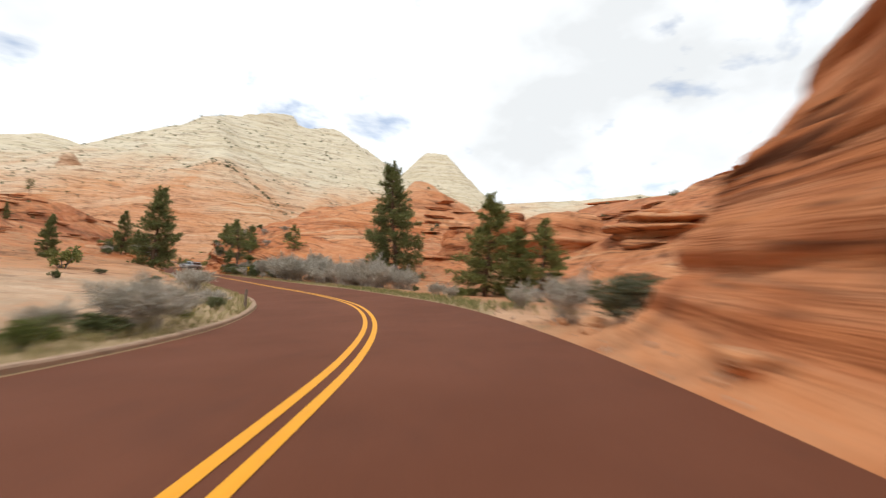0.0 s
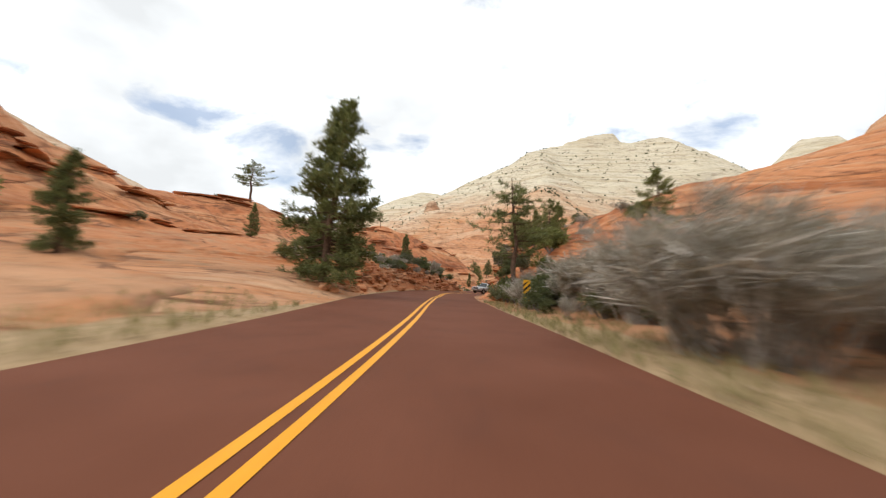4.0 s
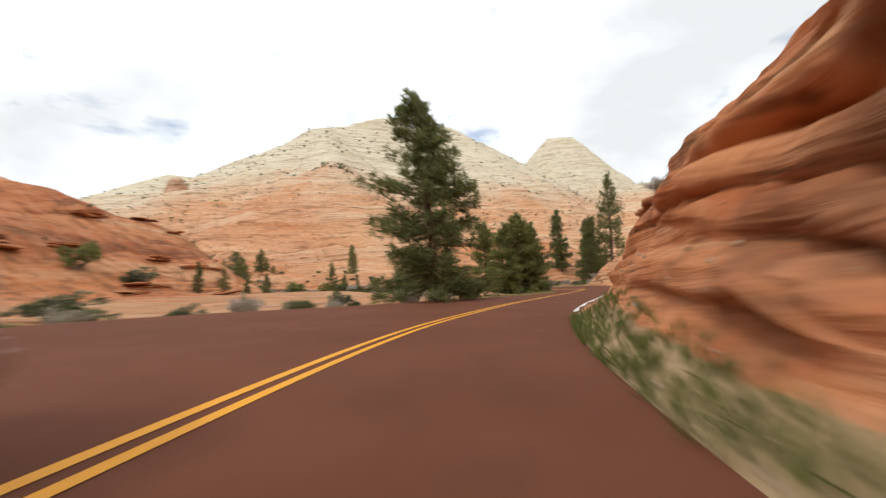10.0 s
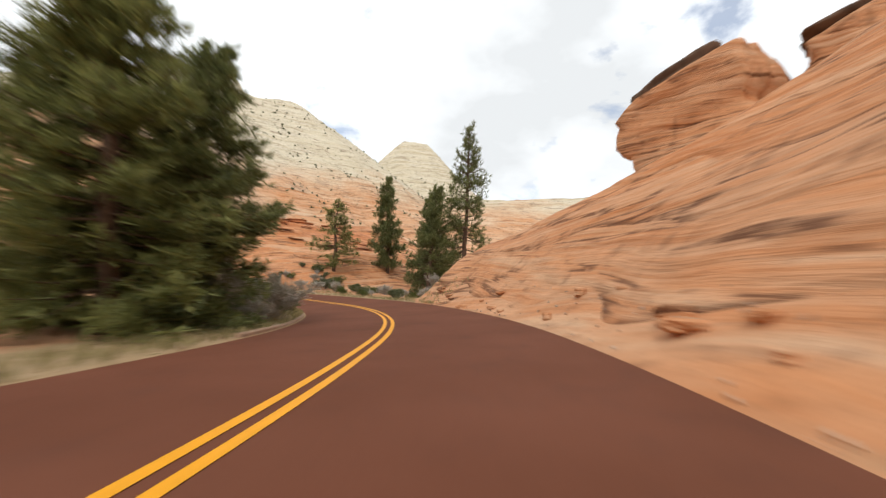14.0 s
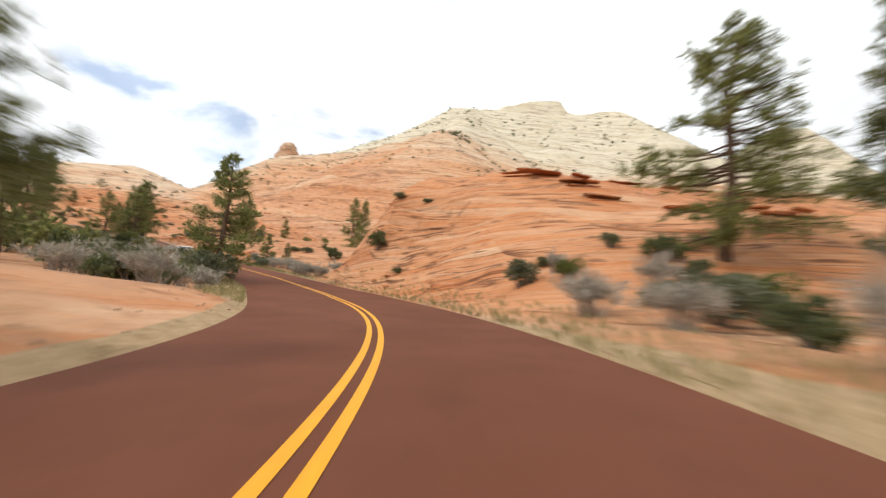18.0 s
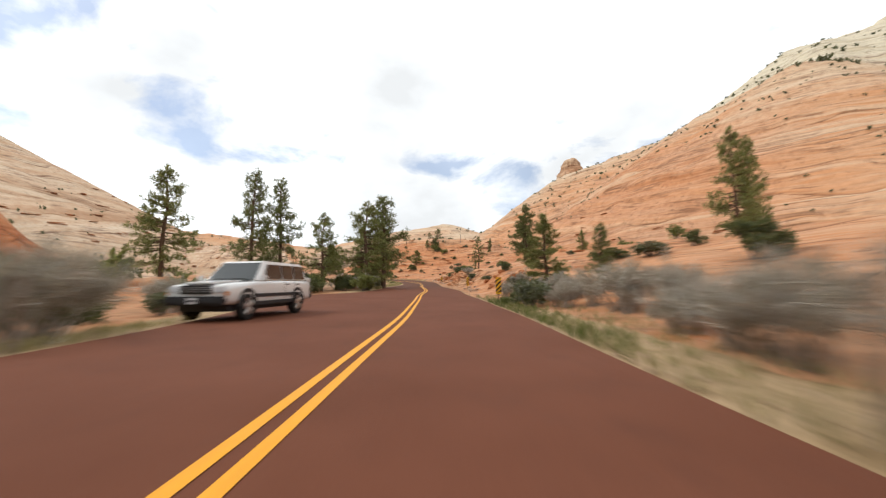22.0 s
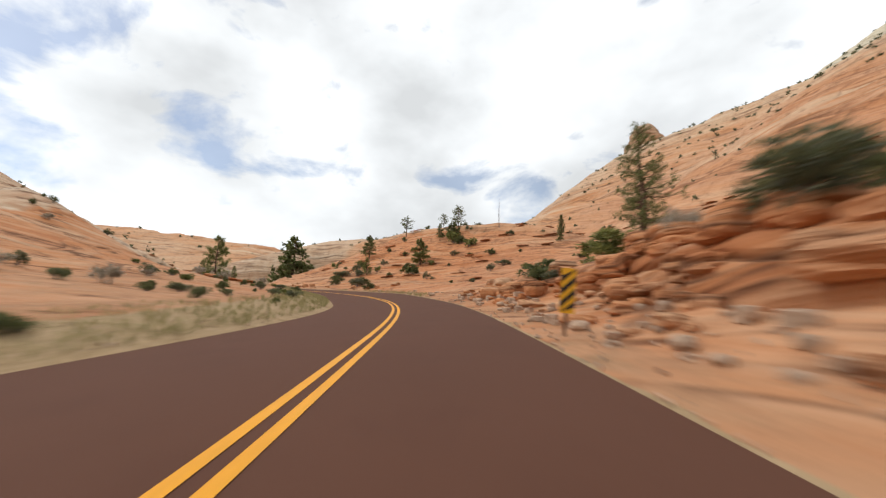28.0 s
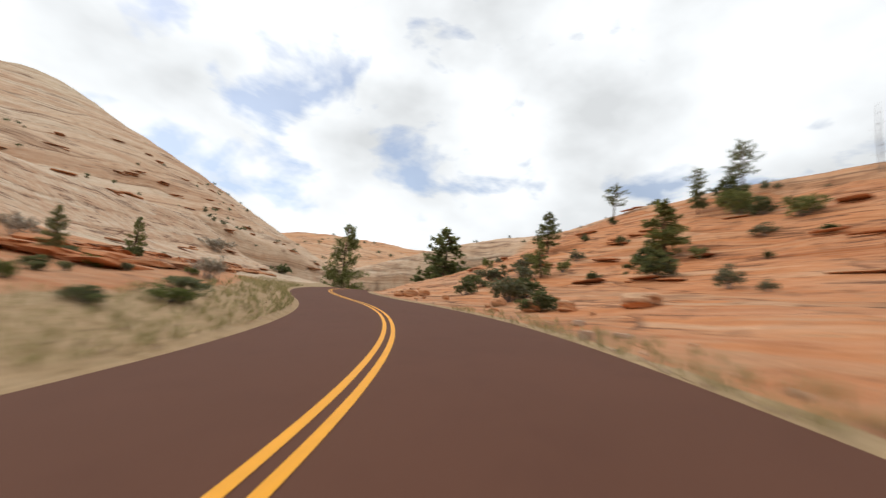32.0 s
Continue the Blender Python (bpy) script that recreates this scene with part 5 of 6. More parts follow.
def build_grass():
    rng = np.random.RandomState(33)
    for name, mat, rows, label in (
            ("dry_grass", DRY_GRASS, ((1, 1.1, 6.2, .1, 3.5, 1500), (1, 16.3, 24.2, .1, 2.6, 1900), (1, 31, 34, .1, 1.4, 350), (-1, -3, 5.2, .3, 3.0, 2000), (-1, 12.4, 18, .1, 2.2, 1400), (-1, 19.6, 23, .1, 2.0, 900), (-1, 26, 28.2, .2, 1.4, 500), (-1, 28.2, 37, .2, 3.6, 2800)), "dry yellow grass along the verges"),
            ("green_grass", GREEN_LEAF, ((1, 8.6, 11.2, .0, 1.1, 900), (1, 1.2, 3.2, .3, 2.5, 500), (1, 22.5, 23.8, .1, 1.2, 300), (-1, 16.8, 18.2, .3, 3, 500)), "short green grass at the foot of the rock")):
        cen = []
        for side, s0, s1, o0, o1, n in rows:
            for _ in range(n):
                st = rng.uniform(s0, s1)
                i = int(np.argmin(np.abs(ST - st)))
                rim = EDGE_R[i] if side > 0 else EDGE_L[i]
                x, y = RXY[i] + (rim + side * (o0 + (o1 - o0) * rng.rand() ** 1.6)) * RIGHT[i] + rng.uniform(-.25, .25) * TAN[i]
                cen.append((x, y, ground_at(x, y)[0] + 0.02))
        co, fa = tufts(rng, cen, np.tile((0, 0, 1.0), (len(cen), 1)), 7, 0.24, 0.016, 0.38)
        stuff(name, co, fa.tolist(), mat, label, "grass")


build_far_scrub()
build_grass()

# ---- loose rocks ----
def rock_mesh(name, seed, material, rows=14, cols=18, blocky=0.55, beds=0.0, rust=0.0):
    """A lump of rock 1 m across: rounded block with broken faces, layered where beds is above nought."""
    f = Field(seed)
    u = np.linspace(0, 2 * math.pi, cols, endpoint=False)
    v = np.linspace(0.02, math.pi - 0.02, rows)
    U, V = np.meshgrid(u, v)
    x, y, z = np.sin(V) * np.cos(U), np.sin(V) * np.sin(U), np.cos(V)
    m = np.maximum(np.maximum(np.abs(x), np.abs(y)), np.abs(z))
    k = (1 - blocky) + blocky / m * 0.8
    x, y, z = 0.5 * x * k, 0.5 * y * k, 0.5 * z * k
    d = 1 + 0.55 * f.fractal(x * 2.2 + 9, y * 2.2 + 5, z * 2.2 + 3, 3)
    if beds:
        d = d * (1 + beds * f.fractal(x * 0.8 + 2, y * 0.8 + 4, z * 9 + 1, 2))
    x, y = x * d, y * d
    z = z * (1 + 0.25 * f.fractal(x * 2 + 1, y * 2 + 2, None, 2))
    co = np.stack([x, y, z], -1).reshape(-1, 3)
    i = np.arange(rows * cols).reshape(rows, cols)
    j = np.roll(i, -1, 1)
    quad = np.stack([i[:-1], i[1:], j[1:], j[:-1]], -1).reshape(-1, 4).tolist()
    quad += [tuple(i[0][::-1].tolist()), tuple(i[-1].tolist())]
    me = mesh_of(name, co, quad, material, beds > 0)
    me.attributes.new("rust", 'FLOAT', 'POINT').data.foreach_set("value", np.full(len(co), rust, np.float32))
    return me


PALE_ROCK = make_plain("pale_rubble", (0.44, 0.31, 0.22), 0.95, 0.3, 3.0)
DARK_CAP = make_plain("dark_cap_rock", (0.12, 0.075, 0.05), 0.95, 0.4, 1.2)
BOULDER = [rock_mesh("boulder", 41 + i, ROCK_NEAR, 10, 12) for i in range(4)]
RUBBLE = [rock_mesh("rubble", 51 + i, PALE_ROCK, 8, 10) for i in range(3)]


def boulder(x, y, w, d, h, turn, pale=False, n=0):
    me = (RUBBLE if pale else BOULDER)[n % (3 if pale else 4)]
    ob = new("pale_rock" if pale else "boulder", me)
    z, _ = ground_at(x, y)
    ob.matrix_basis = pose(x, y, z + 0.28 * h, 0, 0, turn) @ Matrix.Diagonal((w, d, h, 1))
    return tagged(ob, "pale broken rock at the foot of the ledge" if pale else "orange sandstone block fallen beside the road", "rock", "rocks beside the road")


def build_boulders():
    rng = np.random.RandomState(61)
    n = 0
    for s0, s1, d0, d1, count, pale, size in ((25.2, 26.0, 3.0, 4.0, 16, True, .34), (26.0, 30.4, 3.4, 5.6, 90, False, .55), (28.2, 30.4, 2.9, 4.6, 110, True, .34), (28.0, 30.6, 4.2, 7.0, 70, False, 1.0), (5.6, 9.3, -7.4, -6.2, 34, False, .8), (14.0, 16.6, 3.0, 4.6, 18, False, .5),
                                              (30.6, 33.2, 3.2, 5, 16, True, .4), (12.0, 14.5, -9.5, -7.5, 12, True, .4), (0.0, 1.0, 2.9, 3.5, 8, False, .6), (20.6, 22.2, 3.4, 5, 12, False, .5), (33.2, 36, 4, 8, 22, False, 1.0)):
        for _ in range(count):
            x, y, _, _ = road_place(rng.uniform(s0, s1), rng.uniform(d0, d1))
            s = size * rng.uniform(0.35, 1.3)
            boulder(x, y, s * rng.uniform(.8, 1.5), s * rng.uniform(.7, 1.1), s * rng.uniform(.45, .8), rng.uniform(0, 360), pale, n)
            n += 1


def crag(x, y, top, w, d, h, turn, seed):
    """A standing fin of layered rock with a dark overhanging cap."""
    ob = new("rock_crag")
    z = top - h
    ob.matrix_basis = pose(x, y, z, 0, 0, turn)
    a = part("tower", rock_mesh("tower", seed, ROCK_NEAR, 36, 40, 0.75, 0.35), ob)
    a.matrix_basis = pose(-0.22 * w, 0.1 * d, -0.12 * h, 0, 20) @ Matrix.Diagonal((1.2 * w, 1.2 * d, 1.9 * h, 1))
    b = part("cap", rock_mesh("cap", seed + 1, DARK_CAP, 14, 30, 0.7, 0.2), ob, "dark weathered cap")
    b.matrix_basis = pose(-0.02 * w, 0, 0.66 * h, 0, 16) @ Matrix.Diagonal((0.95 * w, 1.1 * d, 0.34 * h, 1))
    return tagged(ob, "orange rock fin with a dark overhanging cap", "rock", "crags on the skyline")


build_boulders()
crag(-28.4, 179.4, 14.9, 10.5, 4.5, 6.0, 116, 71)
crag(-20.5, 172.0, 16.4, 5.4, 4.0, 4.0, 130, 75)
knob = new("sandstone_outcrop", rock_mesh("outcrop", 79, ROCK_FAR, 24, 30, 0.3, 0.3, 0.6))
for vert in knob.data.vertices:
    vert.co.xy *= 1.0 - 0.75 * (vert.co.z - 0.1)
knob.matrix_basis = pose(-324, 356, 72, 0, 0, 20) @ Matrix.Diagonal((13, 12, 17, 1))
tagged(knob, "rounded sandstone knob standing on the ridge", "rock")


SLAB = [rock_mesh("slab", 81 + i, ROCK_NEAR, 7, 13, 0.85, 0.0, 0.45 if i < 3 else 0.15) for i in range(6)]


def build_ledges():
    """Banks of broken beds: slabs stepping back one over another."""
    rng = np.random.RandomState(63)
    for side, s0, s1, d0, count, layers, size, step in ((-1, 6.4, 9.3, 6.3, 34, 6, 1.9, .45), (-1, 9.3, 9.9, 7.6, 8, 5, 2.0, .5), (-1, 6.6, 9.7, 9.8, 20, 3, 2.4, 1.0), (1, 24.4, 26.2, 4.8, 5, 2, 1.6, .5), (1, 26.4, 30.4, 5.2, 24, 3, 1.7, .5), (1, 6.3, 9.4, 3.7, 16, 3, 2.4, .25), (-1, 33.6, 37.5, 12, 14, 4, 4.0, 1.2)):
        for q in range(count):
            st = s0 + (s1 - s0) * (q + rng.rand()) / count
            out = d0 + rng.uniform(-.4, .9)
            i = int(np.argmin(np.abs(ST - st)))
            head = math.degrees(math.atan2(TAN[i, 1], TAN[i, 0]))
            x0, y0, _, _ = road_place(st, side * out)
            ob = new("rock_ledge")
            z0 = ground_at(x0, y0)[0]
            ob.matrix_basis = pose(x0, y0, z0, 0, 0, head)
            for m in range(layers):
                x, y, _, _ = road_place(st + rng.uniform(-.06, .06), side * (out + step * m))
                off = Matrix.Rotation(-radians(head), 3, 'Z') @ Vector((x - x0, y - y0, ground_at(x, y)[0] - z0))
                a = part("slab", SLAB[rng.randint(4) if side < 0 or st < 12 else 3 + rng.randint(3)], ob)
                a.matrix_basis = pose(off.x, off.y, off.z + 0.02, rng.uniform(-5, 5), rng.uniform(-4, 4), rng.uniform(-14, 14)) @ Matrix.Diagonal((size * rng.uniform(.6, 1.3), size * rng.uniform(.35, .6), rng.uniform(.35, .75), 1))
            tagged(ob, "bank of broken rusty sandstone beds beside the road" if side < 0 or st < 12 else "low step of orange sandstone slabs beside the road", "rock", "rock ledges beside the road")


def build_hill_ledges():
    """Broken beds that stand out round the hills, too many to count."""
    rng = np.random.RandomState(64)
    shapes = []
    for me in SLAB:
        v = np.empty(len(me.vertices) * 3)
        me.vertices.foreach_get("co", v)
        shapes.append((np.c_[v.reshape(-1, 3), np.ones(len(v) // 3)], [tuple(p.vertices) for p in me.polygons]))
    co, fa, red = [], [], []
    for cx, cy, r, count, size in ((-100, 76, 34, 46, 6.0), (-138, 150, 36, 50, 7.0), (-74, 40, 22, 26, 5.0), (30, 88, 40, 60, 6.5), (-84, 236, 20, 16, 2.6), (-225, 262, 44, 60, 2.8), (-270, 250, 34, 50, 2.8), (-262, 190, 50, 80, 2.8), (-165, 262, 34, 50, 2.8), (-290, 160, 60, 70, 4.0), (-76, 232, 20, 40, 3.4)):
        for _ in range(count):
            a, q = rng.uniform(0, 2 * math.pi), r * math.sqrt(rng.rand())
            x, y = cx + q * math.cos(a), cy + q * math.sin(a)
            if nearest(np.array([x]), np.array([y]))[2][0] < 15:
                continue
            z, nrm = ground_at(x, y)
            turn = math.degrees(math.atan2(nrm.y, nrm.x)) + 90
            for m in range(2):
                n = 3 + rng.randint(3) if cx < -150 else rng.randint(4)
                pm = pose(x, y, z - 0.2 + 0.4 * m, rng.uniform(-4, 4), rng.uniform(-4, 4), turn + rng.uniform(-16, 16)) @ pose(rng.uniform(-.2, .2) * size, rng.uniform(-.1, .1) * size, 0) @ Matrix.Diagonal((size * rng.uniform(.5, 1.4), size * rng.uniform(.25, .5), size * rng.uniform(.045, .085), 1))
                v, f = shapes[n]
                k = len(co)
                co += (v @ np.array(pm).T)[:, :3].tolist()
                fa += [tuple(k + e for e in p) for p in f]
                red += [0.8 if n < 3 else 0.2] * len(v)
    for s0, s1, side, d0, d1, count, size in ((12.6, 16.5, 1, 5.5, 24, 420, 1.0), (19.4, 20.6, 1, 5, 14, 60, 1.0), (23.6, 33.5, 1, 6.5, 34, 560, 1.5), (-1, 5, -1, 9, 34, 150, 1.4), (27.0, 35, -1, 8.5, 36, 330, 1.8), (12.5, 15, -1, 9, 26, 60, 1.2)):
        for _ in range(count):
            x, y, _, _ = road_place(rng.uniform(s0, s1), side * (d0 + (d1 - d0) * rng.rand() ** 1.3))
            z, nrm = ground_at(x, y)
            turn = math.degrees(math.atan2(nrm.y, nrm.x)) + 90
            if nrm.z < 0.55:
                continue
            n = 3 + rng.randint(3)
            out = rng.uniform(.12, .26)
            pm = pose(x - 0.1 * nrm.x, y - 0.1 * nrm.y, z - 0.02, rng.uniform(-4, 4), rng.uniform(-7, 7), turn + rng.uniform(-14, 14)) @ Matrix.Diagonal((size * rng.uniform(.6, 2.6), size * out * 1.4, size * rng.uniform(.05, .10), 1))
            v, f = shapes[n]
            k = len(co)
            co += (v @ np.array(pm).T)[:, :3].tolist()
            fa += [tuple(k + e for e in q) for q in f]
            red += [0.1] * len(v)
    ob = stuff("rock_ledge_field", co, fa, ROCK_NEAR, "broken ledges of red and orange sandstone on the hillsides", "rock")
    ob.data.attributes.new("rust", 'FLOAT', 'POINT').data.foreach_set("value", np.array(red, np.float32))


def outcrop(x, y, top, w, d, turn, seed, rust=0.8):
    """A bedded hump of rock with a few weathered knobs along its crest."""
    z = ground_at(x, y)[0] - 1.5
    root = new("red_outcrop")
    root.matrix_basis = pose(x, y, z, 0, 0, turn)
    tagged(root, "rugged deep red sandstone outcrop behind the pines", "rock", "red outcrops")
    body = new("hump", rock_mesh("hump", seed, ROCK_NEAR, 34, 40, 0.25, 0.65, rust))
    body.parent = root
    body.matrix_basis = Matrix.Diagonal((w, d, 2 * (top - z), 1))
    rng = random.Random(seed)
    for i in range(5):
        knob = new("knob", rock_mesh("knob", seed * 7 + i, ROCK_NEAR, 14, 16, 0.4, 0.3, 0.95))
        knob.parent = root
        u = (i - 2) * 0.13 + rng.uniform(-0.03, 0.03)
        s = rng.uniform(0.9, 1.9)
        h = (top - z) * math.sqrt(max(0.1, 1 - (2.1 * u) ** 2))
        knob.matrix_basis = pose(u * w, rng.uniform(-0.08, 0.08) * d, h - 0.45 * s, 0, 0, rng.uniform(0, 180)) @ Matrix.Diagonal((1.7 * s, 1.4 * s, 1.5 * s, 1))
    return root


def cliff_cap():
    """A band of red beds that overhangs along the brow of the cliff."""
    rng = np.random.RandomState(66)
    red = [rock_mesh("cap_bed", 131 + i, ROCK_NEAR, 10, 22, 0.85, 0.25, 1.0) for i in range(4)]
    for q in range(7):
        f = (q + 0.5) / 7
        x0, y0 = -95 + 24 * f, 227.5 + 10 * f
        ob = new("rock_ledge")
        z0 = ground_at(x0, y0)[0]
        ob.matrix_basis = pose(x0, y0, z0, 0, 0, 22)
        for m in range(4):
            a = part("slab", red[rng.randint(4)], ob)
            a.matrix_basis = pose(rng.uniform(-.8, .8), 0.5 * m + rng.uniform(-.5, .3), -0.2 + 0.52 * m, rng.uniform(-4, 4), rng.uniform(-3, 3), rng.uniform(-12, 12)) @ Matrix.Diagonal((rng.uniform(4.2, 6.4), rng.uniform(2.6, 4.0), rng.uniform(.5, .85), 1))
        tagged(ob, "overhanging band of deep red sandstone beds along the cliff top", "rock", "red ledges on the cliff")


cliff_cap()
outcrop(9.5, 64, 8.0, 11, 8, 20, 91)
outcrop(17, 58, 7.6, 14, 9, -30, 92, 0.5)
outcrop(3, 70, 5.6, 10, 7, 10, 93)
outcrop(24, 46, 6.6, 15, 10, 60, 94, 0.2)
build_ledges()
build_hill_ledges()


def build_gravel():
    rng = np.random.RandomState(62)
    tet = np.array([(0.6, 0, -.2), (-.3, .55, -.2), (-.3, -.5, -.2), (0.05, 0.05, .5), (.35, .4, .2)])
    co, fa = [], []
    for _ in range(2600):
        st = rng.uniform(-2, 36)
        side = 1 if rng.rand() < .62 else -1
        i = int(np.argmin(np.abs(ST - st)))
        rim = EDGE_R[i] if side > 0 else EDGE_L[i]
        x, y = RXY[i] + (rim + side * (0.1 + 2.2 * rng.rand() ** 1.7)) * RIGHT[i]
        s = rng.uniform(.03, .11)
        k = len(co)
        r = rng.normal(size=(3, 3))
        q, _ = np.linalg.qr(r)
        p = tet @ q * s + (x, y, ground_at(x, y)[0] + 0.3 * s)
        co += p.tolist()
        fa += [(k, k + 1, k + 3), (k + 1, k + 2, k + 3), (k + 2, k, k + 3), (k, k + 2, k + 1), (k, k + 4, k + 1), (k + 4, k + 3, k + 1), (k, k + 3, k + 4)]
    stuff("gravel", co, fa, PALE_ROCK, "small stones strewn along the edges of the road", "gravel")


build_gravel()

# ---- signs, posts, kerb and paint ----
def metal(name, color, rough, metallic=1.0):
    k = Nodes(name, rough, 0.5)
    k.b.inputs["Metallic"].default_value = metallic
    a = k.noise(k.place, 25.0, 4, 0.6)
    return k.done(k.ramp(a, (0.3, tuple(c * 0.8 for c in color)), (0.7, color)), a, 0.05, 0.01)


SIGN_YELLOW = make_plain("sign_yellow", (0.80, 0.42, 0.02), 0.45, 0.06, 9.0)
SIGN_BLACK = make_plain("sign_black", (0.015, 0.015, 0.015), 0.5, 0.1, 9.0)
POST_STEEL = metal("rusted_steel_post", (0.22, 0.13, 0.08), 0.7, 0.6)
WOOD = make_plain("weathered_wood", (0.17, 0.13, 0.10), 0.95, 0.35, 14.0)
STONE_KERB = make_plain("kerb_stone", (0.36, 0.24, 0.16), 0.9, 0.25, 4.0)
WHITE_PAINT = make_plain("white_road_paint", (0.72, 0.70, 0.66), 0.7, 0.12, 5.0)


def box_mesh(name, w, d, h, material, bevel=0.0):
    bm = bmesh.new()
    bmesh.ops.create_cube(bm, size=1.0)
    bmesh.ops.scale(bm, vec=(w, d, h), verts=bm.verts)
    if bevel:
        bmesh.ops.bevel(bm, geom=bm.edges[:], offset=bevel, segments=2, affect='EDGES')
    me = bpy.data.meshes.new(name)
    bm.to_mesh(me)
    bm.free()
    me.materials.append(material)
    return me


def hazard_marker(st, d, down_left, lean=0.0, foot=0.45):
    """A yellow and black striped marker 0.30 by 0.91 m on a low post, facing the drivers."""
    x, y, zr, heading = road_place(st, d)
    z, _ = ground_at(x, y)
    ob = new("hazard_marker")
    ob.matrix_basis = pose(x, y, max(z, zr - 0.35), 0, lean, heading - 90)
    p = part("post", box_mesh("post", 0.06, 0.04, foot + 1.1, POST_STEEL, 0.006), ob)
    p.location = (0, 0.035, (foot + 1.1) / 2 - 0.3)
    pl = part("panel", box_mesh("panel", 0.305, 0.006, 0.914, SIGN_YELLOW, 0.002), ob)
    pl.location = (0, 0, foot + 0.457)
    for k in range(-1, 5):
        # one black stripe across the panel, cut off at its edges
        z0 = k * 0.26 - 0.02
        s = -1 if down_left else 1
        pts = []
        for (px, pz) in ((-0.15, z0 - s * 0.15), (0.15, z0 + s * 0.15), (0.15, z0 + s * 0.15 + 0.13), (-0.15, z0 - s * 0.15 + 0.13)):
            pts.append((px, min(max(pz, 0.003), 0.911)))
        if max(p[1] for p in pts) - min(p[1] for p in pts) < 0.05:
            continue
        co = [(px, -0.006, foot + pz) for px, pz in pts] + [(px, -0.0035, foot + pz) for px, pz in pts]
        fa = [(0, 1, 2, 3), (7, 6, 5, 4)] + [(i, (i + 1) % 4 + 0, (i + 1) % 4 + 4, i + 4) for i in range(4)]
        part("stripe", mesh_of("stripe", co, fa, SIGN_BLACK), ob, "black diagonal stripe")
    return tagged(ob, "yellow marker with black diagonal stripes on a low post", "road sign", "hazard markers along the road")


hazard_marker(5.5, 3.3, False)
hazard_marker(23.75, 2.9, False)
hazard_marker(25.63, 3.15, False)
hazard_marker(28.71, 2.65, False, 6)


def wooden_post(st, d, h):
    x, y, _, heading = road_place(st, d)
    z, _ = ground_at(x, y)
    bm = bmesh.new()
    bmesh.ops.create_cone(bm, cap_ends=True, segments=10, radius1=0.065, radius2=0.055, depth=h + 0.3)
    bmesh.ops.bevel(bm, geom=[e for e in bm.edges if all(v.co.z > 0 for v in e.verts)], offset=0.015, segments=2, affect='EDGES')
    me = bpy.data.meshes.new("roadside_post")
    bm.to_mesh(me)
    bm.free()
    me.materials.append(WOOD)
    ob = new("roadside_post", me)
    ob.matrix_basis = pose(x, y, z + (h + 0.3) / 2 - 0.3, 2, 1, heading)
    return tagged(ob, "plain weathered wooden post beside the road", "post", "wooden posts beside the road")


wooden_post(22.2, 2.75, 1.15)
wooden_post(22.5, -6.6, 1.2)
wooden_post(1.72, -5.6, 0.9)


def kerb_run(s0, s1, side):
    """Kerb stones 1.5 m long with open joints along the asphalt's edge."""
    i0, i1 = (int(np.argmin(np.abs(ST - s))) for s in (s0, s1))
    top = new("kerb")
    tagged(top, "low sand-coloured kerb along the road", "kerb", kind="structure")
    for i in range(i0, i1, 3):
        co = []
        for q in (i + 0.03, i + 1.5, i + 2.97):
            f = [np.interp(q, np.arange(len(ST)), a) for a in (RXY[:, 0], RXY[:, 1], RZ, BANK, RIGHT[:, 0], RIGHT[:, 1], EDGE_R if side > 0 else EDGE_L)]
            for off, up in ((0.0, -0.15), (0.0, 0.10), (0.03, 0.135), (0.17, 0.14), (0.20, 0.11), (0.20, -0.15)):
                d = f[6] + side * off
                co.append((f[0] + d * f[4], f[1] + d * f[5], f[2] + math.tan(f[3]) * d + up + 0.01 * math.sin(i * 1.7)))
        fa = []
        for a in (0, 6):
            for b in range(5):
                fa.append((a + b, a + b + 1, a + b + 7, a + b + 6))
        fa += [(5, 4, 3, 2, 1, 0), (12, 13, 14, 15, 16, 17)]
        part("kerb_stone", mesh_of("kerb_stone", co, fa, STONE_KERB), top)


kerb_run(-3, 2.6, -1)
kerb_run(15.0, 18.4, -1)


def paint_run(name, s0, s1, off, width, material, label):
    m = (ST >= s0) & (ST <= s1)
    d0 = (EDGE_R + off)[m][:, None] + np.array([[0, width]]) * (1 + 0.5 * np.sin(np.arange(m.sum()) * 0.9)[:, None] * np.array([[0, 1]]))
    x = RXY[m, :1] + d0 * RIGHT[m, :1]
    y = RXY[m, 1:] + d0 * RIGHT[m, 1:]
    z = RZ[m][:, None] + np.tan(BANK[m])[:, None] * d0 + 0.027
    tagged(sheet(name, x, y, z, material, flip=True), label, "road marking", kind="structure")


paint_run("edge_line", 11.5, 13.2, -0.2, 0.13, WHITE_PAINT, "worn white line at the edge of the asphalt")


# ---- vehicles ----
def paint(name, color):
    k = Nodes(name, 0.35, 0.5)
    k.b.inputs["Coat Weight"].default_value = 0.6
    k.b.inputs["Coat Roughness"].default_value = 0.08
    a = k.noise(k.place, 3.0, 4, 0.6)
    return k.done(k.ramp(a, (0.3, tuple(c * 0.9 for c in color)), (0.7, color)))


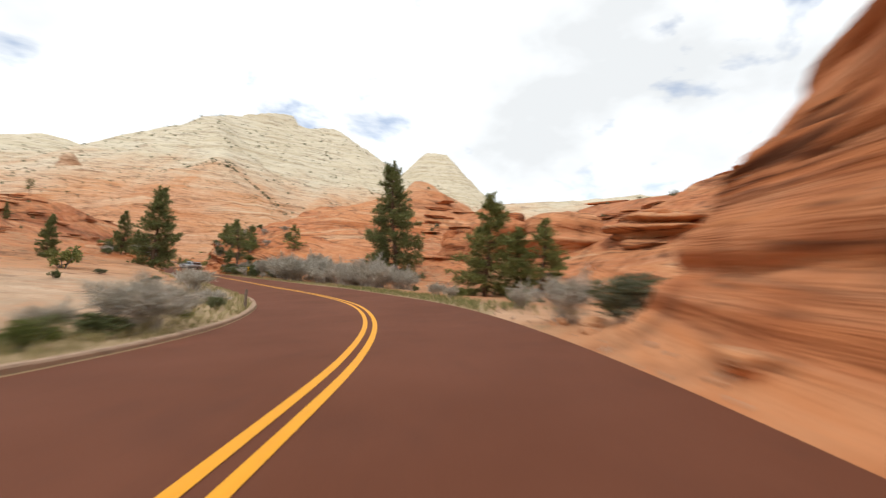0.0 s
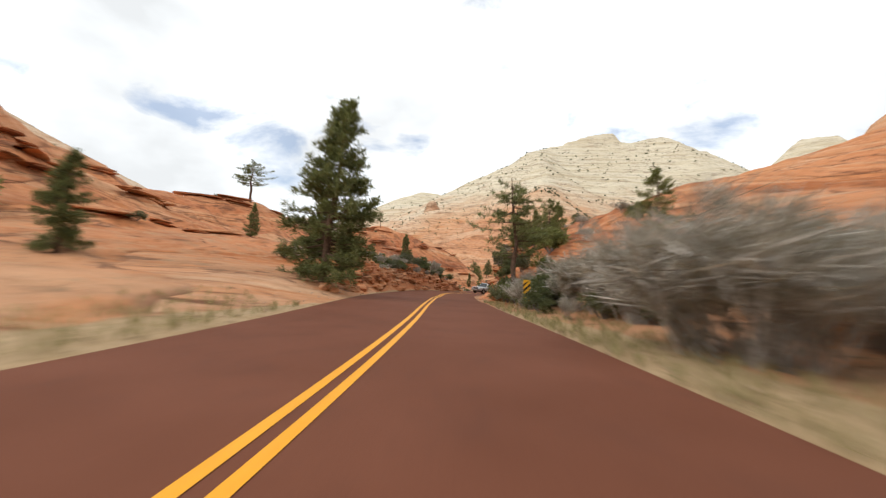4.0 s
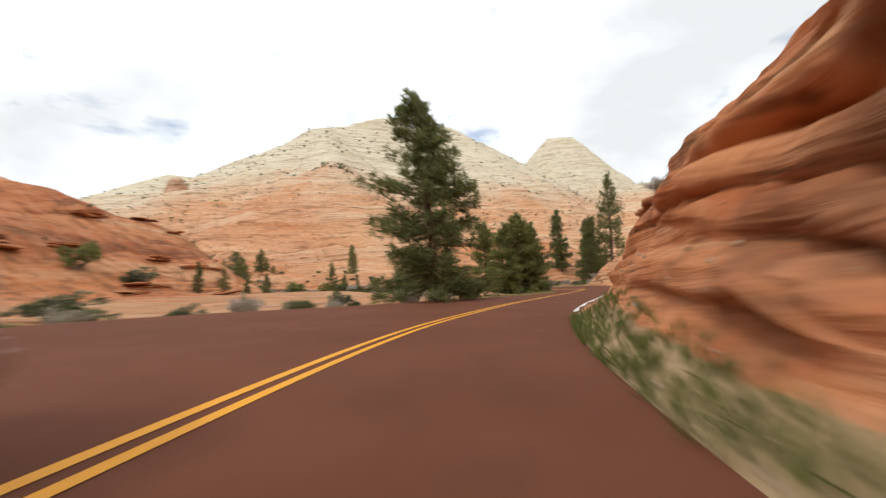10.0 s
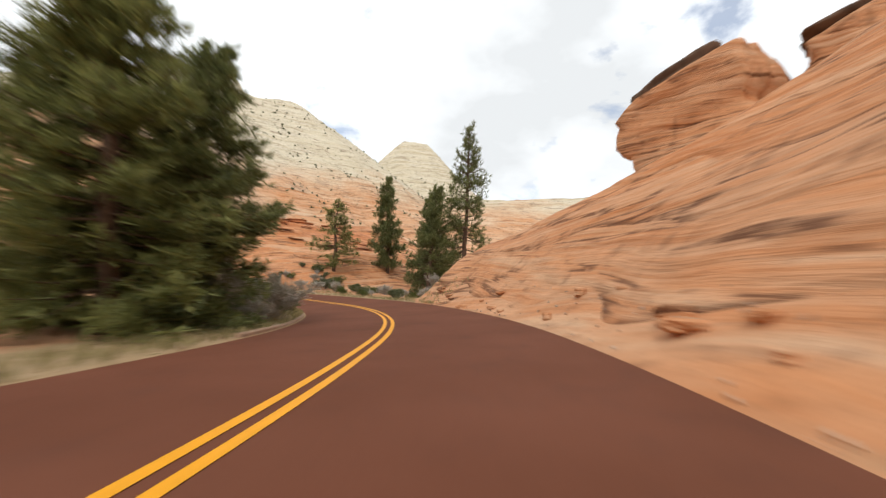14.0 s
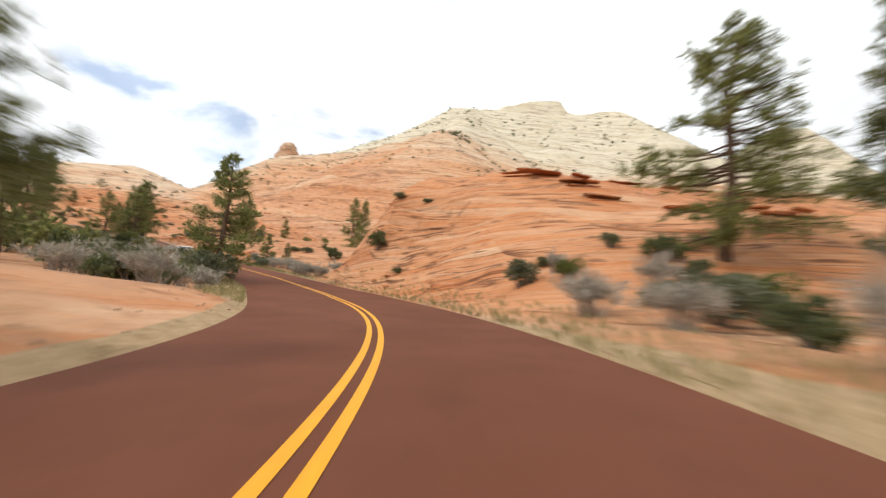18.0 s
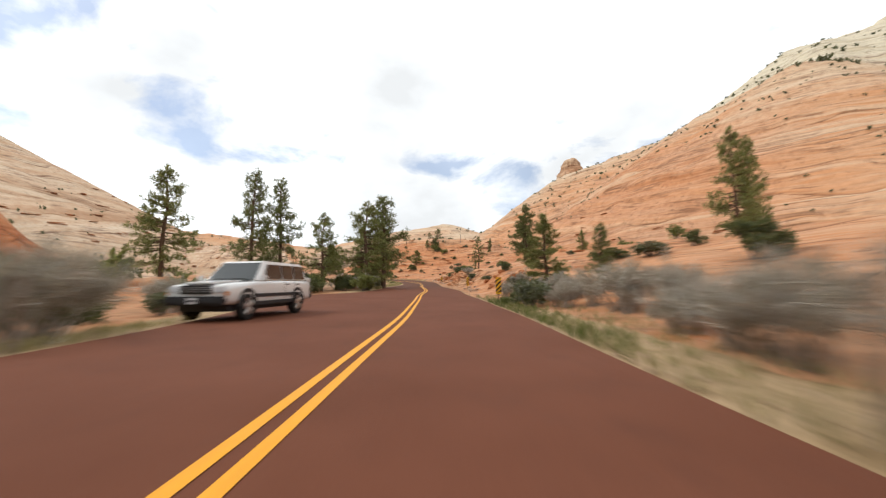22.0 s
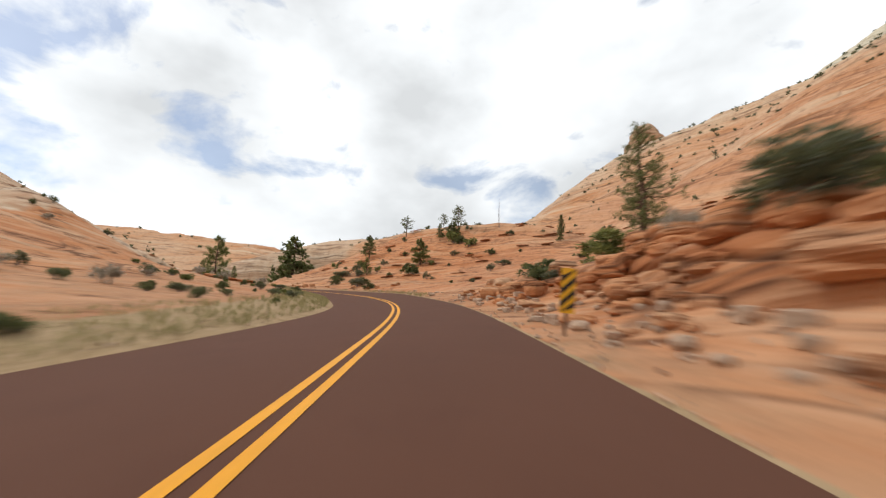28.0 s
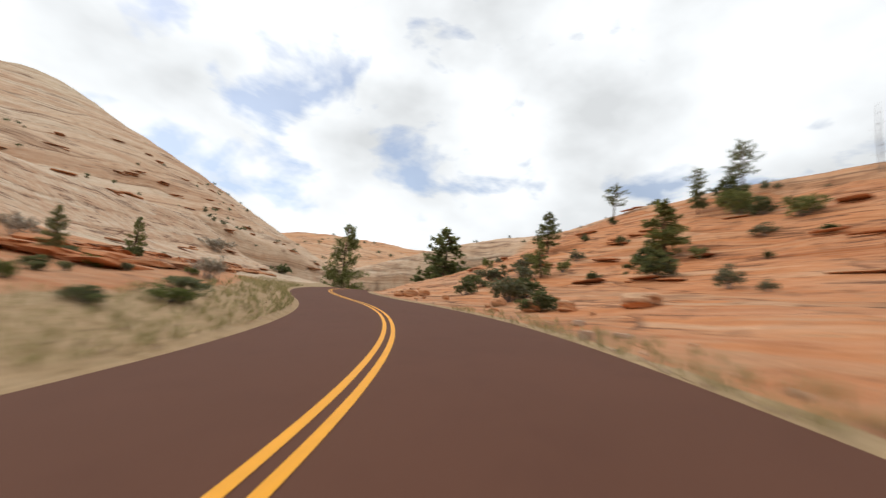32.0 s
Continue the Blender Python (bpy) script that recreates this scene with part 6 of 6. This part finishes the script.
SILVER, WHITE_CAR = paint("silver_car_paint", (0.55, 0.56, 0.57)), paint("white_car_paint", (0.74, 0.74, 0.73))
DARK_TRIM = make_plain("dark_car_trim", (0.03, 0.03, 0.032), 0.6, 0.15, 5.0)
TYRE = make_plain("tyre_rubber", (0.02, 0.02, 0.02), 0.9, 0.2, 12.0)
ALLOY = metal("wheel_alloy", (0.55, 0.55, 0.56), 0.35)
LAMP = make_plain("headlamp_lens", (0.62, 0.64, 0.66), 0.12, 0.05, 5.0, 0.6)
AMBER = make_plain("amber_lens", (0.60, 0.20, 0.02), 0.2, 0.05, 5.0)
PLATE = make_plain("number_plate", (0.60, 0.60, 0.62), 0.5, 0.05, 9.0)
k_glass = Nodes("car_glass", 0.06, 0.7)
CAR_GLASS = k_glass.done((0.018, 0.024, 0.026))


def loft(name, rings, material, smooth=False):
    """Skin over closed rings of places, with both ends shut."""
    n = len(rings[0])
    co = [p for r in rings for p in r]
    fa = []
    for a in range(len(rings) - 1):
        for k in range(n):
            fa.append((a * n + k, a * n + (k + 1) % n, (a + 1) * n + (k + 1) % n, (a + 1) * n + k))
    fa += [tuple(range(n))[::-1], tuple(range((len(rings) - 1) * n, len(rings) * n))]
    return mesh_of(name, co, fa, material, smooth)


def ring(x, half, z0, z1, r, top_in=0.0):
    """A rounded upright cross-section of a car at x along it."""
    out = []
    for sy, sz, a0 in ((1, 0, 270), (1, 1, 0), (-1, 1, 90), (-1, 0, 180)):
        for q in (0, 45, 90):
            a = radians(a0 + q)
            hh = half - (top_in if sz else 0)
            out.append((x, sy * (hh - r) + r * math.cos(a), (z1 - r if sz else z0 + r) + r * math.sin(a)))
    return out


def pane(name, corners, parent, material, lift=0.012):
    """A thin pane on four corners, proud of the body by lift."""
    c = [Vector(p) for p in corners]
    nrm = (c[1] - c[0]).cross(c[3] - c[0]).normalized()
    co = [tuple(p + nrm * lift) for p in c] + [tuple(p - nrm * 0.004) for p in c]
    fa = [(0, 1, 2, 3), (7, 6, 5, 4)] + [(i, i + 4, (i + 1) % 4 + 4, (i + 1) % 4) for i in range(4)]
    return part(name, mesh_of(name, co, fa, material), parent)


def build_car(name, length, roof_from, roof_to, bed, color):
    """A big utility car that faces +x: body, hood, cabin, glass, wheels, lamps, grille, bumpers, mirrors. bed: open load bed behind the cabin."""
    ob = new(name)
    L = length / 2
    hw = 0.98
    rings = [ring(-L + 0.10, hw - .08, .50, 1.02, .08), ring(-L + 0.25, hw, .45, 1.06, .10), ring(-L * 0.5, hw, .42, 1.08, .10), ring(L * 0.25, hw, .42, 1.07, .10),
             ring(L * 0.42, hw, .42, 1.05, .12), ring(L - 0.35, hw - .03, .45, .98, .14), ring(L - 0.12, hw - .10, .50, .92, .12)]
    part("body", loft("body", rings, color, True), ob)
    wr, wf = L * 0.42, roof_from
    cab = [(roof_to - .18, 1.03, hw - .06), (roof_to, 1.64, hw - .22), (roof_from, 1.66, hw - .22), (wr, 1.03, hw - .06)]
    co = []
    for x, z, h in cab:
        co += [(x, -h, z), (x, h, z)]
    fa = [(0, 1, 3, 2), (2, 3, 5, 4), (4, 5, 7, 6), (0, 2, 4, 6), (1, 7, 5, 3), (0, 6, 7, 1)]
    me = mesh_of("cabin", co, fa, color)
    bm = bmesh.new()
    bm.from_mesh(me)
    bmesh.ops.bevel(bm, geom=bm.edges[:], offset=.06, segments=3, affect='EDGES')
    bmesh.ops.recalc_face_normals(bm, faces=bm.faces)
    bm.to_mesh(me)
    bm.free()
    part("cabin", me, ob)

    def on_side(x, z, sy):
        return (x, sy * (hw - .06 - .16 * (z - 1.08) / .77), z)
    ws0, ws1 = (roof_from + .06, 1.60), (wr - .07, 1.10)
    hws = [hw - .06 - .16 * (z - 1.03) / .62 - .10 for z in (1.10, 1.60)]
    pane("windscreen", [(ws1[0] + .01, -hws[0], ws1[1]), (ws1[0] + .01, hws[0], ws1[1]), (ws0[0] + .01, hws[1], ws0[1]), (ws0[0] + .01, -hws[1], ws0[1])], ob, CAR_GLASS)
    rear = (roof_to - .14, roof_to - .03)
    pane("rear_window", [(rear[0] - .01, hws[0], 1.12), (rear[0] - .01, -hws[0], 1.12), (rear[1] - .01, -hws[1], 1.57), (rear[1] - .01, hws[1], 1.57)], ob, CAR_GLASS)
    for sy in (1, -1):
        wiper = part("wiper", box_mesh("wiper", .02, .55, .02, DARK_TRIM), ob)
        wiper.location = (ws1[0] + .03, sy * .34 - .05, ws1[1] + .03)
    cowl = part("cowl", box_mesh("cowl", .16, 1.5, .03, DARK_TRIM, .01), ob, "dark strip under the windscreen")
    cowl.location = (wr + .02, 0, 1.065)
    bulge = part("hood_bulge", box_mesh("hood_bulge", L * .5, 1.0, .05, color, .024), ob)
    bulge.matrix_basis = pose(L * .68, 0, 1.035, 0, 3.2)
    span = np.linspace(roof_to + .04, roof_from - .02, 4 if roof_from - roof_to > 2.2 else 3)
    for sy in (1, -1):
        for a, b in zip(span, span[1:]):
            a0, b0 = a + .05, b - .03
            slope = .30 if b == span[-1] else .0
            q = [on_side(a0, 1.12, sy), on_side(b0 + slope, 1.12, sy), on_side(b0, 1.55, sy), on_side(a0, 1.55, sy)]
            pane("side_window", q if sy < 0 else q[::-1], ob, CAR_GLASS)
        sx = L * .36
        m = part("mirror", box_mesh("mirror", .12, .24, .19, color, .04), ob)
        m.location = (sx, sy * (hw + .12), 1.14)
        for wx in (L - 1.0, -L + 1.15):
            bm = bmesh.new()
            bmesh.ops.create_cone(bm, cap_ends=True, segments=28, radius1=.38, radius2=.38, depth=.25)
            bmesh.ops.bevel(bm, geom=[e for e in bm.edges if abs(e.verts[0].co.z - e.verts[1].co.z) < .01], offset=.05, segments=3, affect='EDGES')
            t = bpy.data.meshes.new("tyre")
            bm.to_mesh(t)
            bm.free()
            t.materials.append(TYRE)
            wheel = new("wheel")
            wheel.parent = ob
            wheel.matrix_basis = pose(wx, sy * (hw - .10), .38, 90)
            part("tyre", t, wheel)
            rim = mesh_of("rim", [(0, 0, -sy * .135)] + [(.24 * math.cos(j * math.pi / 10), .24 * math.sin(j * math.pi / 10), -sy * (.135 + (.012 if j % 4 < 2 else -.02))) for j in range(20)],
                          [(0, 1 + j, 1 + (j + 1) % 20) for j in range(20)], ALLOY)
            part("rim", rim, wheel)
            arch = [(wx + .47 * math.cos(radians(a)), sy * (hw + .006), .40 + .47 * math.sin(radians(a))) for a in range(0, 181, 15)]
            arch += [(wx + .37 * math.cos(radians(a)), sy * (hw + .006), .40 + .37 * math.sin(radians(a))) for a in range(180, -1, -15)]
            part("wheel_arch", mesh_of("wheel_arch", arch, [tuple(range(len(arch)))], DARK_TRIM), ob, "dark wheel arch")
        h = part("headlight", box_mesh("headlight", .10, .34, .18, LAMP, .03), ob, "clear headlight")
        h.location = (L - .14, sy * .70, .84)
        i = part("indicator", box_mesh("indicator", .08, .14, .12, AMBER, .03), ob, "amber indicator")
        i.location = (L - .17, sy * .90, .74)
        for dx in (span[1], span[2] - .1):
            handle = part("door_handle", box_mesh("door_handle", .16, .03, .04, DARK_TRIM, .01), ob)
            handle.location = (dx - .12, sy * (hw + .004), .96)
            seam = part("door_seam", box_mesh("door_seam", .012, .012, .52, DARK_TRIM), ob)
            seam.location = (dx + .06, sy * (hw - .003), .78)
        sill = part("sill", box_mesh("sill", length * .52, .05, .14, DARK_TRIM, .02), ob)
        sill.location = (.05, sy * (hw - .02), .45)
        r = part("side_moulding", box_mesh("side_moulding", length * .5, .03, .10, DARK_TRIM, .012), ob)
        r.location = (-.1, sy * (hw + .004), .66)
    g = part("grille", box_mesh("grille", .07, .98, .22, DARK_TRIM, .02), ob, "dark grille")
    g.location = (L - .11, 0, .84)
    for z in (.79, .84, .89):
        b = part("grille_bar", box_mesh("grille_bar", .02, .94, .018, ALLOY), ob)
        b.location = (L - .07, 0, z)
    for x, nm in ((L - .06, "front_bumper"), (-L + .08, "rear_bumper")):
        b = part(nm, box_mesh(nm, .20, 1.9, .22, DARK_TRIM if bed else ALLOY, .06), ob)
        b.location = (x, 0, .56)
    p = part("number_plate", box_mesh("number_plate", .012, .30, .15, PLATE, .003), ob)
    p.location = (L + .05, 0, .56)
    bar = part("plate_bar", box_mesh("plate_bar", .004, .22, .05, DARK_TRIM), p)
    bar.location = (.009, 0, 0)
    u = part("underbody", box_mesh("underbody", length * .86, 1.6, .22, DARK_TRIM, .03), ob)
    u.location = (0, 0, .38)
    if bed:
        for sy in (1, -1):
            wall = part("bed_wall", box_mesh("bed_wall", roof_to + L - .25, .09, .16, color, .02), ob)
            wall.location = ((roof_to - L + .10) / 2, sy * (hw - .05), 1.10)
    else:
        for sy in (1, -1):
            rail = part("roof_rail", box_mesh("roof_rail", roof_from - roof_to - .4, .04, .05, DARK_TRIM, .012), ob)
            rail.location = ((roof_from + roof_to) / 2, sy * .62, 1.69)
    return ob


def set_car(ob, st, d, turn, label):
    x, y, z, heading = road_place(st, d)
    i = int(np.argmin(np.abs(ST - st)))
    lean = math.degrees(math.atan2(RZ[i - 8] - RZ[i + 8], math.dist(RXY[i - 8], RXY[i + 8])))
    ob.matrix_basis = pose(x, y, z + .01, 0, 0, heading + 180 + turn) @ pose(0, 0, 0, math.degrees(BANK[i]), -lean) @ Matrix.Diagonal((1.04, 1.0, 1.1, 1))
    return tagged(ob, label, "car")


set_car(build_car("utility_car", 5.5, .55, -2.35, False, SILVER), 9.95, -3.95, -14, "long silver utility car with dark windows on the road")
truck = set_car(build_car("pickup_truck", 5.0, .35, -2.05, True, WHITE_CAR), 23.1, -6.75, -9, "white pickup truck with a canopy parked on the pull-out")


def bike_wheel(x, y, z):
    bm = bmesh.new()
    ring_v = []
    for j in range(24):
        a = 2 * math.pi * j / 24
        ring_v.append([bm.verts.new((r * math.cos(a), w, r * math.sin(a))) for r, w in ((.33, -.02), (.36, 0), (.33, .02), (.31, 0))])
    for j in range(24):
        for q in range(4):
            bm.faces.new((ring_v[j][q], ring_v[j][(q + 1) % 4], ring_v[(j + 1) % 24][(q + 1) % 4], ring_v[(j + 1) % 24][q]))
    me = bpy.data.meshes.new("bicycle_wheel")
    bm.to_mesh(me)
    bm.free()
    me.materials.append(TYRE)
    w = part("bicycle_wheel", me, truck, "bicycle wheel on a rear rack")
    w.location = (x, y, z)
    w.rotation_euler = (0, 0, radians(80))


bike_wheel(-2.62, .45, 1.05)
bike_wheel(-2.62, -.5, 1.05)
